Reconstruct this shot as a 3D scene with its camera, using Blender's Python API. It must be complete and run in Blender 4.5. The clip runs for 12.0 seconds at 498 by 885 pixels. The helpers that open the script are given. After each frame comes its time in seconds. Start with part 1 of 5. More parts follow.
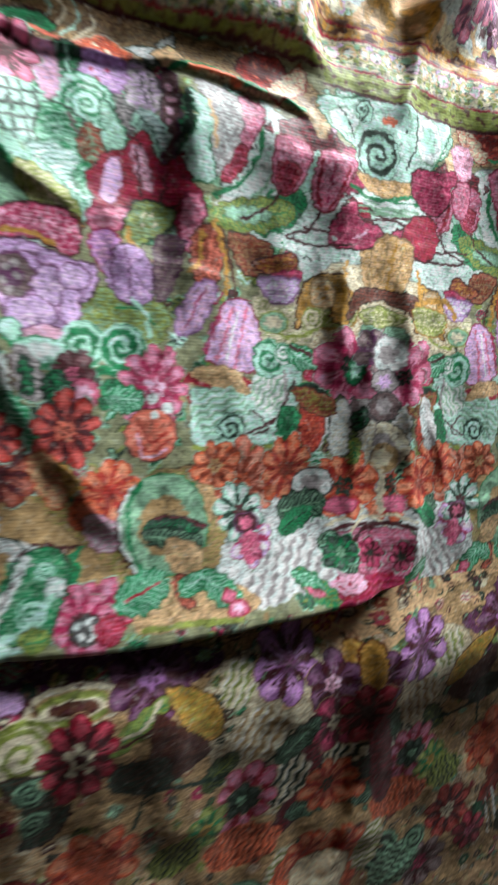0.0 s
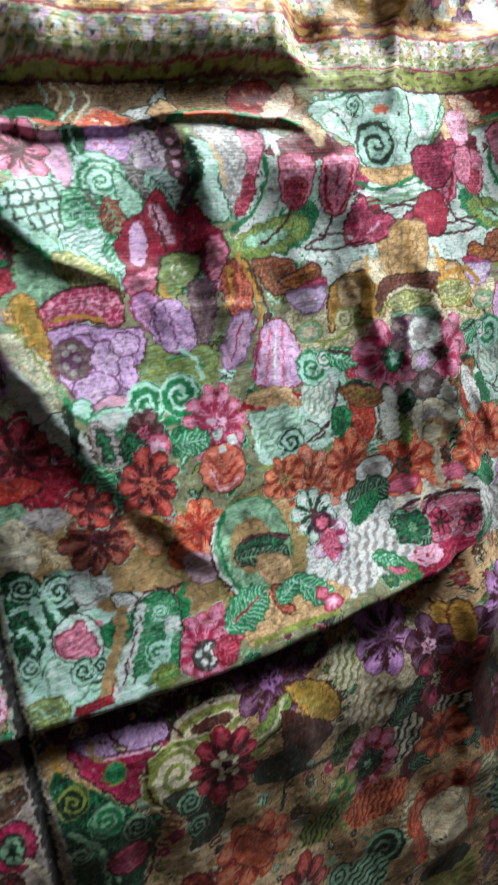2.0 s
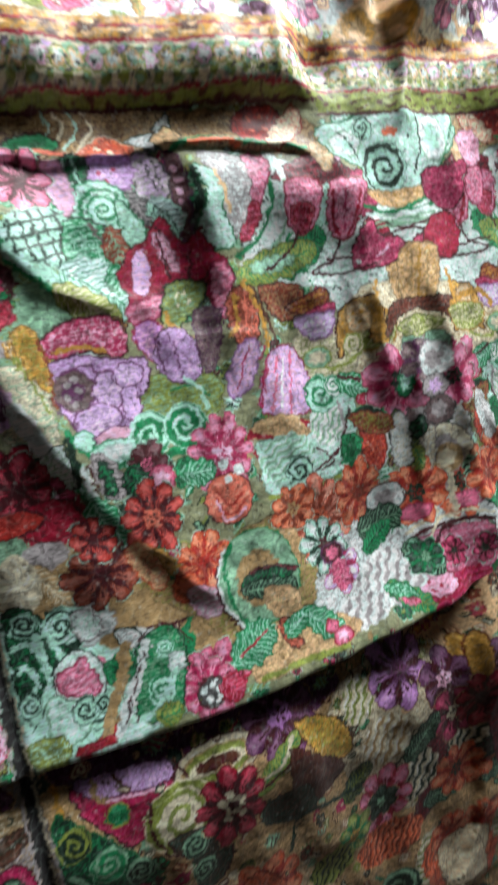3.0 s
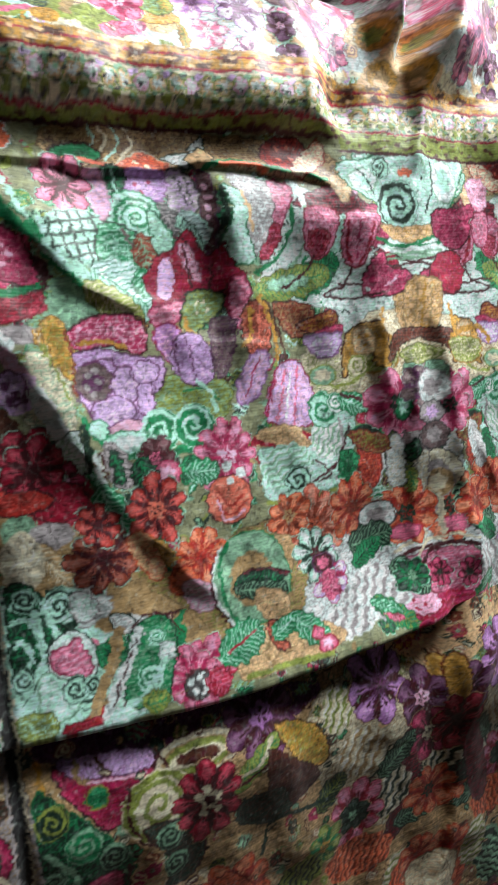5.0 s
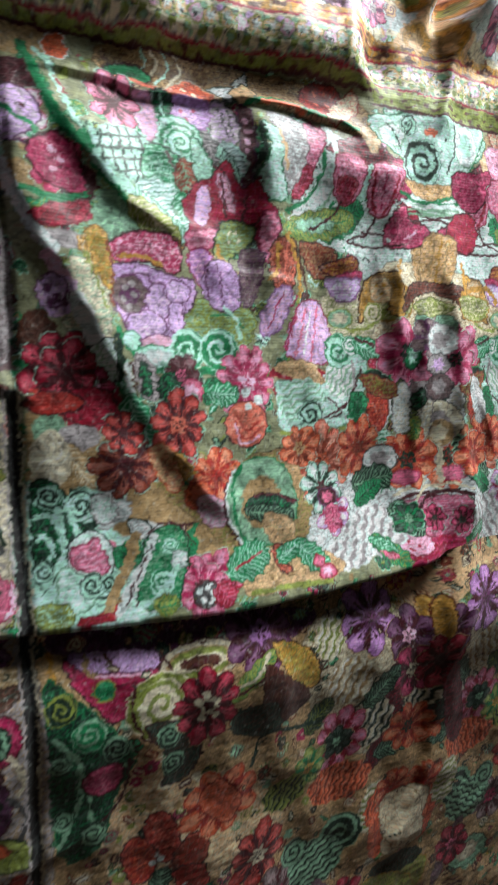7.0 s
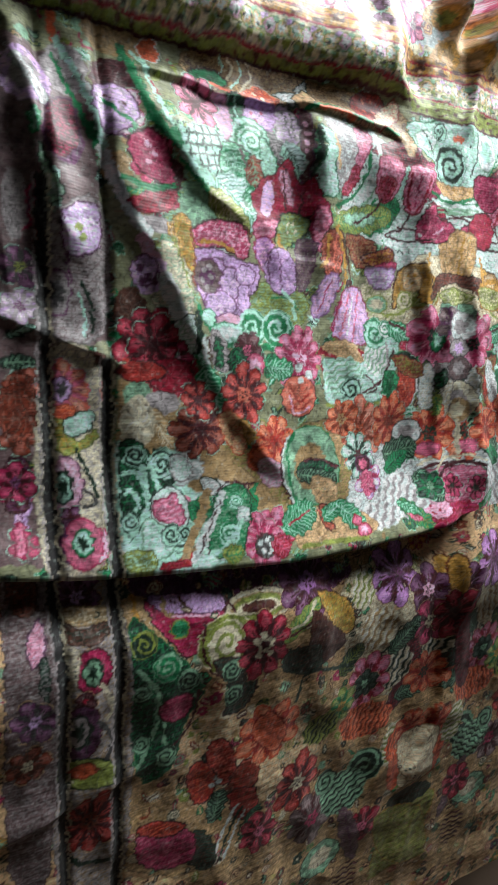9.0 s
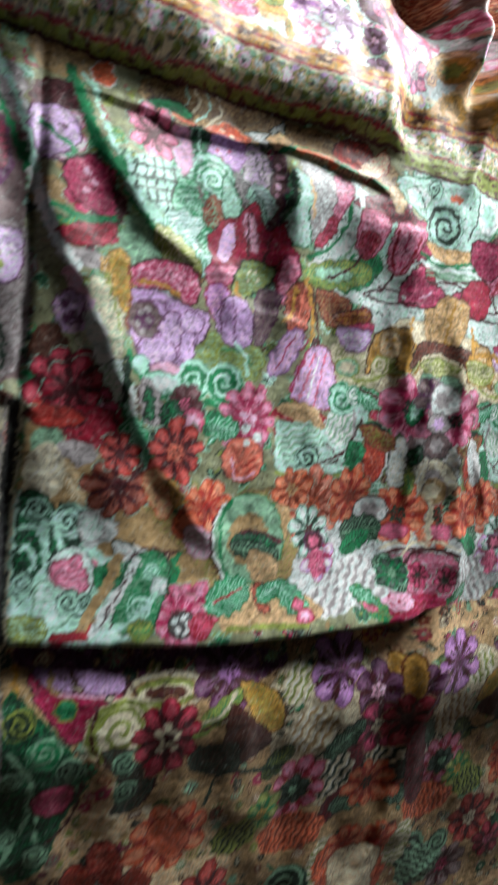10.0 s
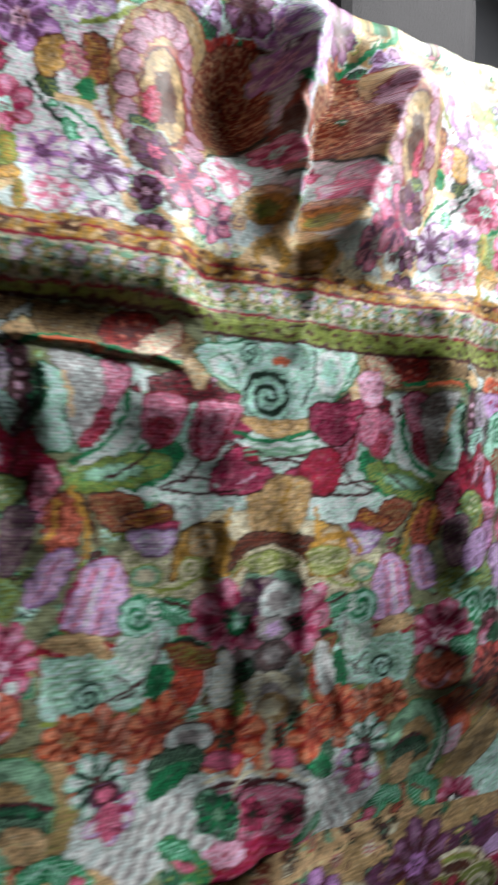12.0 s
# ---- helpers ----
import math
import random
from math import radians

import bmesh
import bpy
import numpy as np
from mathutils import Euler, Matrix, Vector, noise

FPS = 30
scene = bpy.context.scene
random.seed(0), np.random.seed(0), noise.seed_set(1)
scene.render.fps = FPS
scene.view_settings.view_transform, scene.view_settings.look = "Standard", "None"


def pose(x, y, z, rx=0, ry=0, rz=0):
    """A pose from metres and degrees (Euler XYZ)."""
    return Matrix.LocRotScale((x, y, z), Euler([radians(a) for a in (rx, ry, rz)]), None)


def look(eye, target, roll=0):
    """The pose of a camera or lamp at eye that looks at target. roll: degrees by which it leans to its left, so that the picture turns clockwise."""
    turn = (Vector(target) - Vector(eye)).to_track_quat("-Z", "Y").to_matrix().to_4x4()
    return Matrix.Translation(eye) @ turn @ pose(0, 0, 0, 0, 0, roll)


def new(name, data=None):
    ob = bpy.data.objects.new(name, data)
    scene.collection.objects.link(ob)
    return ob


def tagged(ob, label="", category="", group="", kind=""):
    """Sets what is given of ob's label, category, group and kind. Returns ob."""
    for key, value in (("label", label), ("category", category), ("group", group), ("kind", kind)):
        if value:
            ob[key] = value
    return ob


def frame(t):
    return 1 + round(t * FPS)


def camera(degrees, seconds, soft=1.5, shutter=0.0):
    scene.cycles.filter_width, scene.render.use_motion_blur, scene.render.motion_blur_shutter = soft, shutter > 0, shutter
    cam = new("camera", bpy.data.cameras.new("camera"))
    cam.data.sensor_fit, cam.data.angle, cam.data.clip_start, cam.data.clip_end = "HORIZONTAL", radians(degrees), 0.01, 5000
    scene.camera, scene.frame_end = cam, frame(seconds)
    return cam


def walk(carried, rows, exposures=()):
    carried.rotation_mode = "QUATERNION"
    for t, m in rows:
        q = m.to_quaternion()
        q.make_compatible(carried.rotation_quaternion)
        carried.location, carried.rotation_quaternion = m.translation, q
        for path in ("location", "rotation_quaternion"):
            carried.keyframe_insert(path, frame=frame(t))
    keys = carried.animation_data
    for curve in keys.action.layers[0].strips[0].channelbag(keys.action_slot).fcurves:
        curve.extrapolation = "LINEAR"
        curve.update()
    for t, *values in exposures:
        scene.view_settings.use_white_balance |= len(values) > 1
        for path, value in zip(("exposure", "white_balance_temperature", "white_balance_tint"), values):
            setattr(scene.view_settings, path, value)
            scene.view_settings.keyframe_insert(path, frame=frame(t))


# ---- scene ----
cam = camera(41.6, 12.0, soft=1.6, shutter=0.7)
METRES, EYE, TILT, LEAN, TURN = 0.9, 0.75, -3.0, 0.0, 0.0
ROWS = [
    (0.0, 0.0, 0.0, 0.0, -0.0, 0.0, -0.0),
    (0.5, -0.0433, -0.0541, -0.0014, -0.84, -0.79, 3.87),
    (1.0, -0.0417, -0.0646, 0.0394, 0.4, -0.26, 8.76),
    (1.5, -0.0349, -0.043, 0.0516, 1.15, -4.05, 11.08),
    (2.0, -0.0218, -0.0315, 0.0609, 1.84, -4.71, 12.18),
    (2.5, -0.0139, -0.0177, 0.0714, 3.11, -4.97, 12.89),
    (3.0, -0.0113, -0.0189, 0.0719, 3.39, -3.39, 12.51),
    (3.5, -0.0163, -0.0339, 0.0261, 1.97, 0.86, 3.14),
    (5.5, -0.0313, -0.0463, 0.0593, 2.74, -1.16, 8.93),
    (6.0, -0.0426, -0.0472, 0.0642, 2.14, -2.05, 8.55),
    (6.5, -0.0437, -0.0519, 0.025, 2.59, -0.62, 4.94),
    (8.5, -0.1463, -0.133, -0.028, -2.84, -0.64, 3.14),
    (9.0, -0.145, -0.1336, -0.0184, -2.59, -1.59, 2.81),
    (9.5, -0.0957, -0.1078, -0.0207, -1.76, 1.31, -1.21),
    (10.0, -0.061, -0.0748, 0.0024, 0.39, 1.86, -3.54),
    (10.5, -0.0336, -0.0535, 0.1118, 0.49, 2.23, -1.92),
    (11.0, -0.0122, -0.0392, 0.1702, 1.1, -0.18, 3.35),
    (11.5, 0.0406, -0.0028, 0.1898, 2.53, -0.22, 2.67),
    (12.0, 0.1201, 0.0335, 0.1794, 2.96, 2.36, -2.11),
]
walk(cam, [(t, pose(0, 0, EYE, TILT, LEAN, TURN) @ pose(METRES * x, METRES * y, METRES * z, 90 + pitch, roll, yaw)) for t, x, y, z, yaw, pitch, roll in ROWS],
     exposures=[(0.0, 0.0), (9.0, 0.05), (10.0, 0.0), (10.5, -0.15), (11.0, -0.25), (11.5, -0.5), (12.0, -0.72)])

# ---- daylight: a window in the right-hand wall ----
world = bpy.data.worlds.new("sky")
scene.world = world
world.use_nodes = True
sky = world.node_tree.nodes.new("ShaderNodeTexSky")
sky.sky_type, sky.sun_disc, sky.sun_elevation, sky.sun_rotation = "NISHITA", False, radians(40), radians(200)
world.node_tree.links.new(sky.outputs[0], world.node_tree.nodes["Background"].inputs[0])
world.node_tree.nodes["Background"].inputs[1].default_value = 0.06

WIN_X, WIN_Y0, WIN_Y1, WIN_Z0, WIN_Z1 = 0.64, 0.20, 0.74, 1.30, 1.90
lamp = bpy.data.lights.new("window_daylight", "AREA")
lamp.shape, lamp.size, lamp.size_y, lamp.energy, lamp.color = "RECTANGLE", WIN_Z1 - WIN_Z0, WIN_Y1 - WIN_Y0, 35, (0.97, 1.0, 1.0)
daylight = new("window_daylight", lamp)
daylight.matrix_world = look((WIN_X + 0.04, (WIN_Y0 + WIN_Y1) / 2, (WIN_Z0 + WIN_Z1) / 2), (0.0, (WIN_Y0 + WIN_Y1) / 2, (WIN_Z0 + WIN_Z1) / 2 - 0.7))

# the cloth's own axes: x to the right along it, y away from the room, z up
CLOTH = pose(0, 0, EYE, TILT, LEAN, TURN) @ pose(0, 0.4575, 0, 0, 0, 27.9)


# ---- materials ----
def srgb(r, g, b):
    return np.array([(c / 255 / 12.92) if c < 11 else ((c / 255 + 0.055) / 1.055) ** 2.4 for c in (r, g, b)])


def plain(name, colour, rough=0.7, grain=60.0, vary=0.25, bump=0.15, sheen=0.0):
    m = bpy.data.materials.new(name)
    m.use_nodes = True
    n, k = m.node_tree.nodes, m.node_tree.links
    b = n["Principled BSDF"]
    b.inputs["Roughness"].default_value = rough
    b.inputs["Sheen Weight"].default_value = sheen
    co = n.new("ShaderNodeTexCoord")
    fine, broad = n.new("ShaderNodeTexNoise"), n.new("ShaderNodeTexNoise")
    fine.inputs["Scale"].default_value, broad.inputs["Scale"].default_value = grain, grain / 14
    ramp = n.new("ShaderNodeMapRange")
    ramp.inputs["To Min"].default_value, ramp.inputs["To Max"].default_value = 1 - vary, 1 + vary
    mul, tint = n.new("ShaderNodeMath"), n.new("ShaderNodeVectorMath")
    mul.operation, tint.operation = "MULTIPLY", "SCALE"
    add = n.new("ShaderNodeMath")
    add.operation = "MULTIPLY_ADD"
    add.inputs[1].default_value = 0.6
    for t in (fine, broad):
        k.new(co.outputs["Object"], t.inputs["Vector"])
    k.new(broad.outputs["Fac"], add.inputs[0])
    mul.inputs[1].default_value = 0.4
    k.new(fine.outputs["Fac"], mul.inputs[0])
    k.new(mul.outputs[0], add.inputs[2])
    k.new(add.outputs[0], ramp.inputs["Value"])
    tint.inputs[0].default_value = colour
    k.new(ramp.outputs[0], tint.inputs["Scale"])
    k.new(tint.outputs[0], b.inputs["Base Color"])
    bp = n.new("ShaderNodeBump")
    bp.inputs["Strength"].default_value, bp.inputs["Distance"].default_value = bump, 0.002
    k.new(fine.outputs["Fac"], bp.inputs["Height"])
    k.new(bp.outputs[0], b.inputs["Normal"])
    return m


def tapestry_material():
    """Ribbed weave: the design's colours broken by yarns, with ribs running across."""
    m = bpy.data.materials.new("tapestry_weave")
    m.use_nodes = True
    n, k = m.node_tree.nodes, m.node_tree.links
    b = n["Principled BSDF"]
    b.inputs["Roughness"].default_value = 0.5
    b.inputs["Specular IOR Level"].default_value = 0.35
    b.inputs["Sheen Weight"].default_value = 0.12
    design = n.new("ShaderNodeVertexColor")
    design.layer_name = "design"
    co = n.new("ShaderNodeTexCoord")

    def noise_at(sx, sy, sz, detail=2.0):
        mp, t = n.new("ShaderNodeMapping"), n.new("ShaderNodeTexNoise")
        mp.inputs["Scale"].default_value = (sx, sy, sz)
        t.inputs["Scale"].default_value, t.inputs["Detail"].default_value = 1.0, detail
        k.new(co.outputs["Object"], mp.inputs[0])
        k.new(mp.outputs[0], t.inputs["Vector"])
        return t.outputs["Fac"]

    def ranged(fac, lo, hi, a=0.3, z=0.7):
        r = n.new("ShaderNodeMapRange")
        r.inputs["From Min"].default_value, r.inputs["From Max"].default_value = a, z
        r.inputs["To Min"].default_value, r.inputs["To Max"].default_value = lo, hi
        k.new(fac, r.inputs["Value"])
        return r.outputs[0]

    def math2(op, p, q):
        x = n.new("ShaderNodeMath")
        x.operation = op
        k.new(p, x.inputs[0])
        k.new(q, x.inputs[1])
        return x.outputs[0]

    wave = n.new("ShaderNodeTexWave")
    wave.wave_type, wave.bands_direction = "BANDS", "Z"
    wave.inputs["Scale"].default_value, wave.inputs["Distortion"].default_value = 145.0, 1.3
    wave.inputs["Detail"].default_value, wave.inputs["Detail Scale"].default_value = 1.0, 1.2
    k.new(co.outputs["Object"], wave.inputs["Vector"])
    rib = wave.outputs["Fac"]
    yarn = noise_at(260, 260, 900)
    wear = noise_at(38, 38, 38, 4.0)
    slub = noise_at(110, 110, 520, 3.0)
    # rib troughs slightly darker: shade between the ribs put into the tone
    tone = math2("MULTIPLY", math2("MULTIPLY", ranged(rib, 0.97, 1.015, 0.0, 1.0), ranged(yarn, 0.91, 1.08)), math2("MULTIPLY", ranged(wear, 0.92, 1.07), ranged(slub, 0.93, 1.06)))
    tint = n.new("ShaderNodeVectorMath")
    tint.operation = "SCALE"
    k.new(design.outputs["Color"], tint.inputs[0])
    k.new(tone, tint.inputs["Scale"])
    k.new(tint.outputs[0], b.inputs["Base Color"])
    bp = n.new("ShaderNodeBump")
    bp.inputs["Strength"].default_value, bp.inputs["Distance"].default_value = 0.09, 0.0004
    k.new(math2("ADD", ranged(rib, 0.0, 1.0, 0.0, 1.0), math2("ADD", yarn, slub)), bp.inputs["Height"])
    k.new(bp.outputs[0], b.inputs["Normal"])
    return m


WEAVE = tapestry_material()
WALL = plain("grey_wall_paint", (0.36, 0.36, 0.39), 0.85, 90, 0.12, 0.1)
# unseen walls and ceiling, painted dark to cut light bounced onto the cloth
DIM_WALL = plain("dark_unseen_wall_paint", (0.10, 0.10, 0.105), 0.85, 90, 0.08, 0.1)
FLOOR = plain("brown_floor_boards", (0.09, 0.06, 0.04), 0.5, 40, 0.35, 0.2)
DARK_CLOTH = plain("black_upholstery", (0.018, 0.015, 0.017), 0.8, 400, 0.4, 0.4, 0.1)


def part(name, bm, material, parent=None, label=""):
    me = bpy.data.meshes.new(name)
    bm.to_mesh(me)
    bm.free()
    me.materials.append(material)
    ob = new(name, me)
    if parent:
        ob.parent = parent
    if label:
        ob["label"] = label
    return ob


def box(bm, x0, x1, y0, y1, z0, z1, bevel=0.0):
    made = bmesh.ops.create_cube(bm, size=1)["verts"]
    for p in made:
        p.co = ((x0 + x1) / 2 + p.co.x * (x1 - x0), (y0 + y1) / 2 + p.co.y * (y1 - y0), (z0 + z1) / 2 + p.co.z * (z1 - z0))
    if bevel:
        bmesh.ops.bevel(bm, geom=list({e for p in made for e in p.link_edges}), offset=bevel, segments=4, profile=0.6, affect="EDGES")
    return bm


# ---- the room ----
def slab(name, *sides, material=DIM_WALL):
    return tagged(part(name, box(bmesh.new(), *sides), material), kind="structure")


X0, X1, Y0, Y1, TOP = -1.9, WIN_X, -1.8, 1.35, 2.5
slab("floor", X0, X1, Y0, Y1, -0.1, 0.0, material=FLOOR)
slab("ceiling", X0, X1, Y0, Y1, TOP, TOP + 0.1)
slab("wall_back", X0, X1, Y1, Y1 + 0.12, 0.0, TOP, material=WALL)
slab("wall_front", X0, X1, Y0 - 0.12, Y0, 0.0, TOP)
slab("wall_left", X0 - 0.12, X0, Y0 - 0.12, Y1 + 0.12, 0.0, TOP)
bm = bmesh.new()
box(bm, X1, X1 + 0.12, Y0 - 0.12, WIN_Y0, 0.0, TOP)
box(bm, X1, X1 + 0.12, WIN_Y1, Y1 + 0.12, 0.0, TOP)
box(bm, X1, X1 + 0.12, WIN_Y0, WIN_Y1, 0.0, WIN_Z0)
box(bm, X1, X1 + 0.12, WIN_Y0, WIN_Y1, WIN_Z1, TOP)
tagged(part("wall_right", bm, DIM_WALL), kind="structure")


# ---- the lie of the cloth: u to the right, v up, h towards the room (metres) ----
def soft(x, lo, hi):
    """0 below lo, 1 above hi, smooth between."""
    k = np.clip((x - lo) / (hi - lo), 0, 1)
    return k * k * (3 - 2 * k)


def wave_field(u, v, size, seed):
    """Smooth random waves of about that wavelength, between -1 and 1."""
    rng = np.random.RandomState(seed)
    out = np.zeros(np.broadcast(u, v).shape)
    for _ in range(9):
        a, k, p = rng.uniform(0, math.tau), math.tau / size * rng.uniform(0.7, 1.5), rng.uniform(0, math.tau)
        out = out + np.sin(k * (math.cos(a) * u + math.sin(a) * v) + p)
    return out / 5


def crest(u, v, line, amp, steep, gentle, ends=0.02):
    """A crease whose crest runs through (u, v) points from below upwards: steep on its left, gentle on its right."""
    cu, cv = np.array([p[0] for p in line]), np.array([p[1] for p in line])
    d = u - np.interp(v, cv, cu) - 0.0015 * np.sin(v * 190)
    fade = soft(v, cv[0] - ends, cv[0] + ends) * (1 - soft(v, cv[-1] - ends, cv[-1] + ends))
    return amp * fade * np.where(d < 0, np.exp(-np.abs(d / steep) ** 2), np.exp(-np.abs(d / gentle) ** 1.8))


def crinkles(u, v, seed, count):
    """Short sharp creases, most of them upright or slanting like the big folds."""
    rng = np.random.RandomState(seed)
    out = np.zeros(np.broadcast(u, v).shape)
    for _ in range(count):
        cu, cv = rng.uniform(-0.34, 0.38), rng.uniform(-0.55, 0.5)
        a = rng.choice([1.5, 2.1, 1.3, 0.2]) + rng.normal(0, 0.25)
        long, wide, amp = rng.uniform(0.015, 0.045), rng.uniform(0.003, 0.006), rng.uniform(0.0008, 0.0022)
        x, y = u - cu, v - cv
        along, across = math.cos(a) * x + math.sin(a) * y, math.cos(a) * y - math.sin(a) * x
        across = across + 4 * along * along * rng.uniform(-1, 1)
        out = out + amp * np.exp(-(along / long) ** 2) * np.where(across > 0, np.exp(-np.abs(across / wide) ** 1.5), np.exp(-np.abs(across / wide / 2.5) ** 1.7))
    return out


def hem_line(u):
    return np.interp(u, [-0.33, -0.274, -0.231, -0.164, -0.085, 0.009, 0.07, 0.111, 0.14], [-0.104, -0.114, -0.119, -0.125, -0.130, -0.127, -0.124, -0.118, -0.112])


def lip_line(u):
    return np.interp(u, [-0.33, -0.05, 0.0, 0.05, 0.08], [0.271, 0.268, 0.2655, 0.261, 0.258]) + 0.0014 * np.sin(u * 60) + 0.0009 * np.sin(u * 143)


def common(u, v):
    """What all layers share."""
    w = v - np.logaddexp(0, (v - 0.22) / 0.03) * 0.03
    h = 0.12 * (np.logaddexp(0, (w + 0.10) / 0.03) * 0.03 - 0.10) + 0.25 * np.minimum(w + 0.17, 0)
    h = h + 0.0022 * wave_field(u, v, 0.07, 3) + 0.0006 * wave_field(u, v, 0.028, 4) + 0.00016 * wave_field(u, v, 0.009, 5)
    h = h + crinkles(u, v, 11, 48)
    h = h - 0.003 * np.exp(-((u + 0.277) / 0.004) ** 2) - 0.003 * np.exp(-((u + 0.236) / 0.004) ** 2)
    return h


def lie_front(u, v):
    """The upper part and the front flap."""
    h = common(u, v)
    # broad swell and sag
    h = h + 0.015 * np.exp(-((u + 0.02) / 0.07) ** 2 - ((v - 0.225) / 0.05) ** 2) - 0.008 * np.exp(-((u - 0.03) / 0.06) ** 2 - ((v - 0.09) / 0.07) ** 2)
    h = h - 0.011 * np.exp(-((u - 0.055) / 0.06) ** 2 - ((v + 0.05) / 0.06) ** 2) + 0.014 * np.exp(-((u - 0.135) / 0.03) ** 2 - ((v + 0.09) / 0.06) ** 2)
    # long slanting folds at the left
    h = h + crest(u, v, [(-0.088, -0.068), (-0.119, -0.025), (-0.145, 0.007), (-0.171, 0.053), (-0.193, 0.097), (-0.214, 0.129), (-0.234, 0.175), (-0.249, 0.226), (-0.262, 0.263)], 0.0062, 0.011, 0.030)
    h = h + crest(u, v, [(-0.125, 0.136), (-0.154, 0.152), (-0.182, 0.180), (-0.203, 0.210), (-0.215, 0.242)], 0.0055, 0.011, 0.03, 0.012)
    h = h + crest(u, v, [(-0.262, 0.10), (-0.276, 0.17), (-0.30, 0.26)], 0.010, 0.010, 0.018)
    # a short level crease across the side border
    c = v - 0.041 + 0.39 * (u + 0.257)
    h = h + 0.004 * (1 - soft(u, -0.238, -0.215)) * np.where(c < 0, np.exp(-(c / 0.004) ** 2), np.exp(-(c / 0.010) ** 2))
    # upright folds in the middle and to the right
    h = h + crest(u, v, [(-0.05, 0.09), (-0.054, 0.162), (-0.056, 0.204), (-0.061, 0.24)], 0.0085, 0.014, 0.030)
    h = h + crest(u, v, [(0.070, 0.05), (0.072, 0.126)], 0.006, 0.006, 0.016)
    h = h + crest(u, v, [(0.090, -0.08), (0.100, 0.05), (0.10, 0.10)], 0.004, 0.006, 0.012)
    h = h + crest(u, v, [(0.150, -0.10), (0.139, 0.04), (0.128, 0.12)], 0.006, 0.008, 0.018)
    h = h + crest(u, v, [(0.112, 0.24), (0.124, 0.27), (0.130, 0.31)], 0.006, 0.007, 0.014, 0.012)
    h = h + crest(u, v, [(0.292, -0.02), (0.280, 0.09), (0.250, 0.182), (0.238, 0.253), (0.235, 0.30)], 0.018, 0.020, 0.045)
    # lip of the upper roll, and a small tuck below it
    left = 1 - soft(u, 0.005, 0.062)
    s = lip_line(u) - v
    over = s + 0.034
    roll = np.where(over < 0, np.exp(-(over / 0.05) ** 2), np.exp(-np.abs(over / 0.036) ** 3))
    h = h + 0.020 * (1 + 0.2 * np.sin(u * 31 + 1)) * left * roll - 0.013 * left * soft(s, -0.004, 0.010) * (1 - soft(s, 0.024, 0.08))
    q = s - 0.036 - 0.0015 * np.sin(u * 45)
    h = h + 0.006 * (1 - soft(u, 0.012, 0.04)) * soft(u, -0.23, -0.19) * np.where(q < 0, np.exp(-(q / 0.010) ** 2), np.exp(-np.abs(q / 0.0035) ** 2.5))
    # hollow and folds of the upper part
    h = h - 0.050 * np.exp(-np.abs((u - 0.070) / 0.038) ** 2.4 - np.abs((v - 0.418) / 0.042) ** 2.4)
    h = h - 0.012 * np.exp(-((u - 0.048) / 0.020) ** 2 - ((v - 0.283) / 0.016) ** 2)
    h = h + crest(u, v, [(0.100, 0.335), (0.104, 0.380), (0.105, 0.420), (0.117, 0.486)], 0.036, 0.014, 0.016, 0.03)
    h = h + crest(u, v, [(0.134, 0.315), (0.150, 0.354), (0.168, 0.404), (0.196, 0.464)], 0.040, 0.014, 0.05, 0.02)
    h = h - crest(u, v, [(0.114, 0.33), (0.122, 0.37), (0.134, 0.41), (0.156, 0.47)], 0.018, 0.010, 0.012, 0.02)
    h = h + crest(u, v, [(0.262, 0.29), (0.275, 0.35), (0.29, 0.43)], 0.012, 0.022, 0.04, 0.03)
    h = h + crest(u, v, [(-0.135, 0.33), (-0.12, 0.38), (-0.10, 0.47)], 0.008, 0.02, 0.05, 0.03)
    h = h - 0.22 * np.maximum(-(u + 0.02), 0) * soft(v, 0.29, 0.36)
    # the flap stands off at its hem
    e = v - hem_line(u)
    h = h + 0.014 * (1 - soft(u, 0.09, 0.125)) * np.exp(-np.abs(e / 0.035) ** 1.5)
    return h


def swell(u, v):
    """How the whole cloth stands further out or lies further back than it would hanging flat."""
    def hill(cu, cv, a, b):
        return np.exp(-((u - cu) / a) ** 2 - ((v - cv) / b) ** 2)
    fall = np.maximum(-v - 0.13, 0)
    return (-0.0135 * hill(-0.04, 0.15, 0.11, 0.11) + 0.0083 * hill(-0.18, 0.12, 0.07, 0.12) - 0.012 * hill(0.19, 0.17, 0.08, 0.08) + 0.009 * hill(-0.14, -0.09, 0.09, 0.07)
            - 0.0046 * hill(0.09, -0.03, 0.07, 0.06) - 0.006 * hill(-0.03, 0.312, 0.06, 0.03) + 0.11 * fall + 0.009 * np.exp(-((v + 0.20) / 0.06) ** 2))


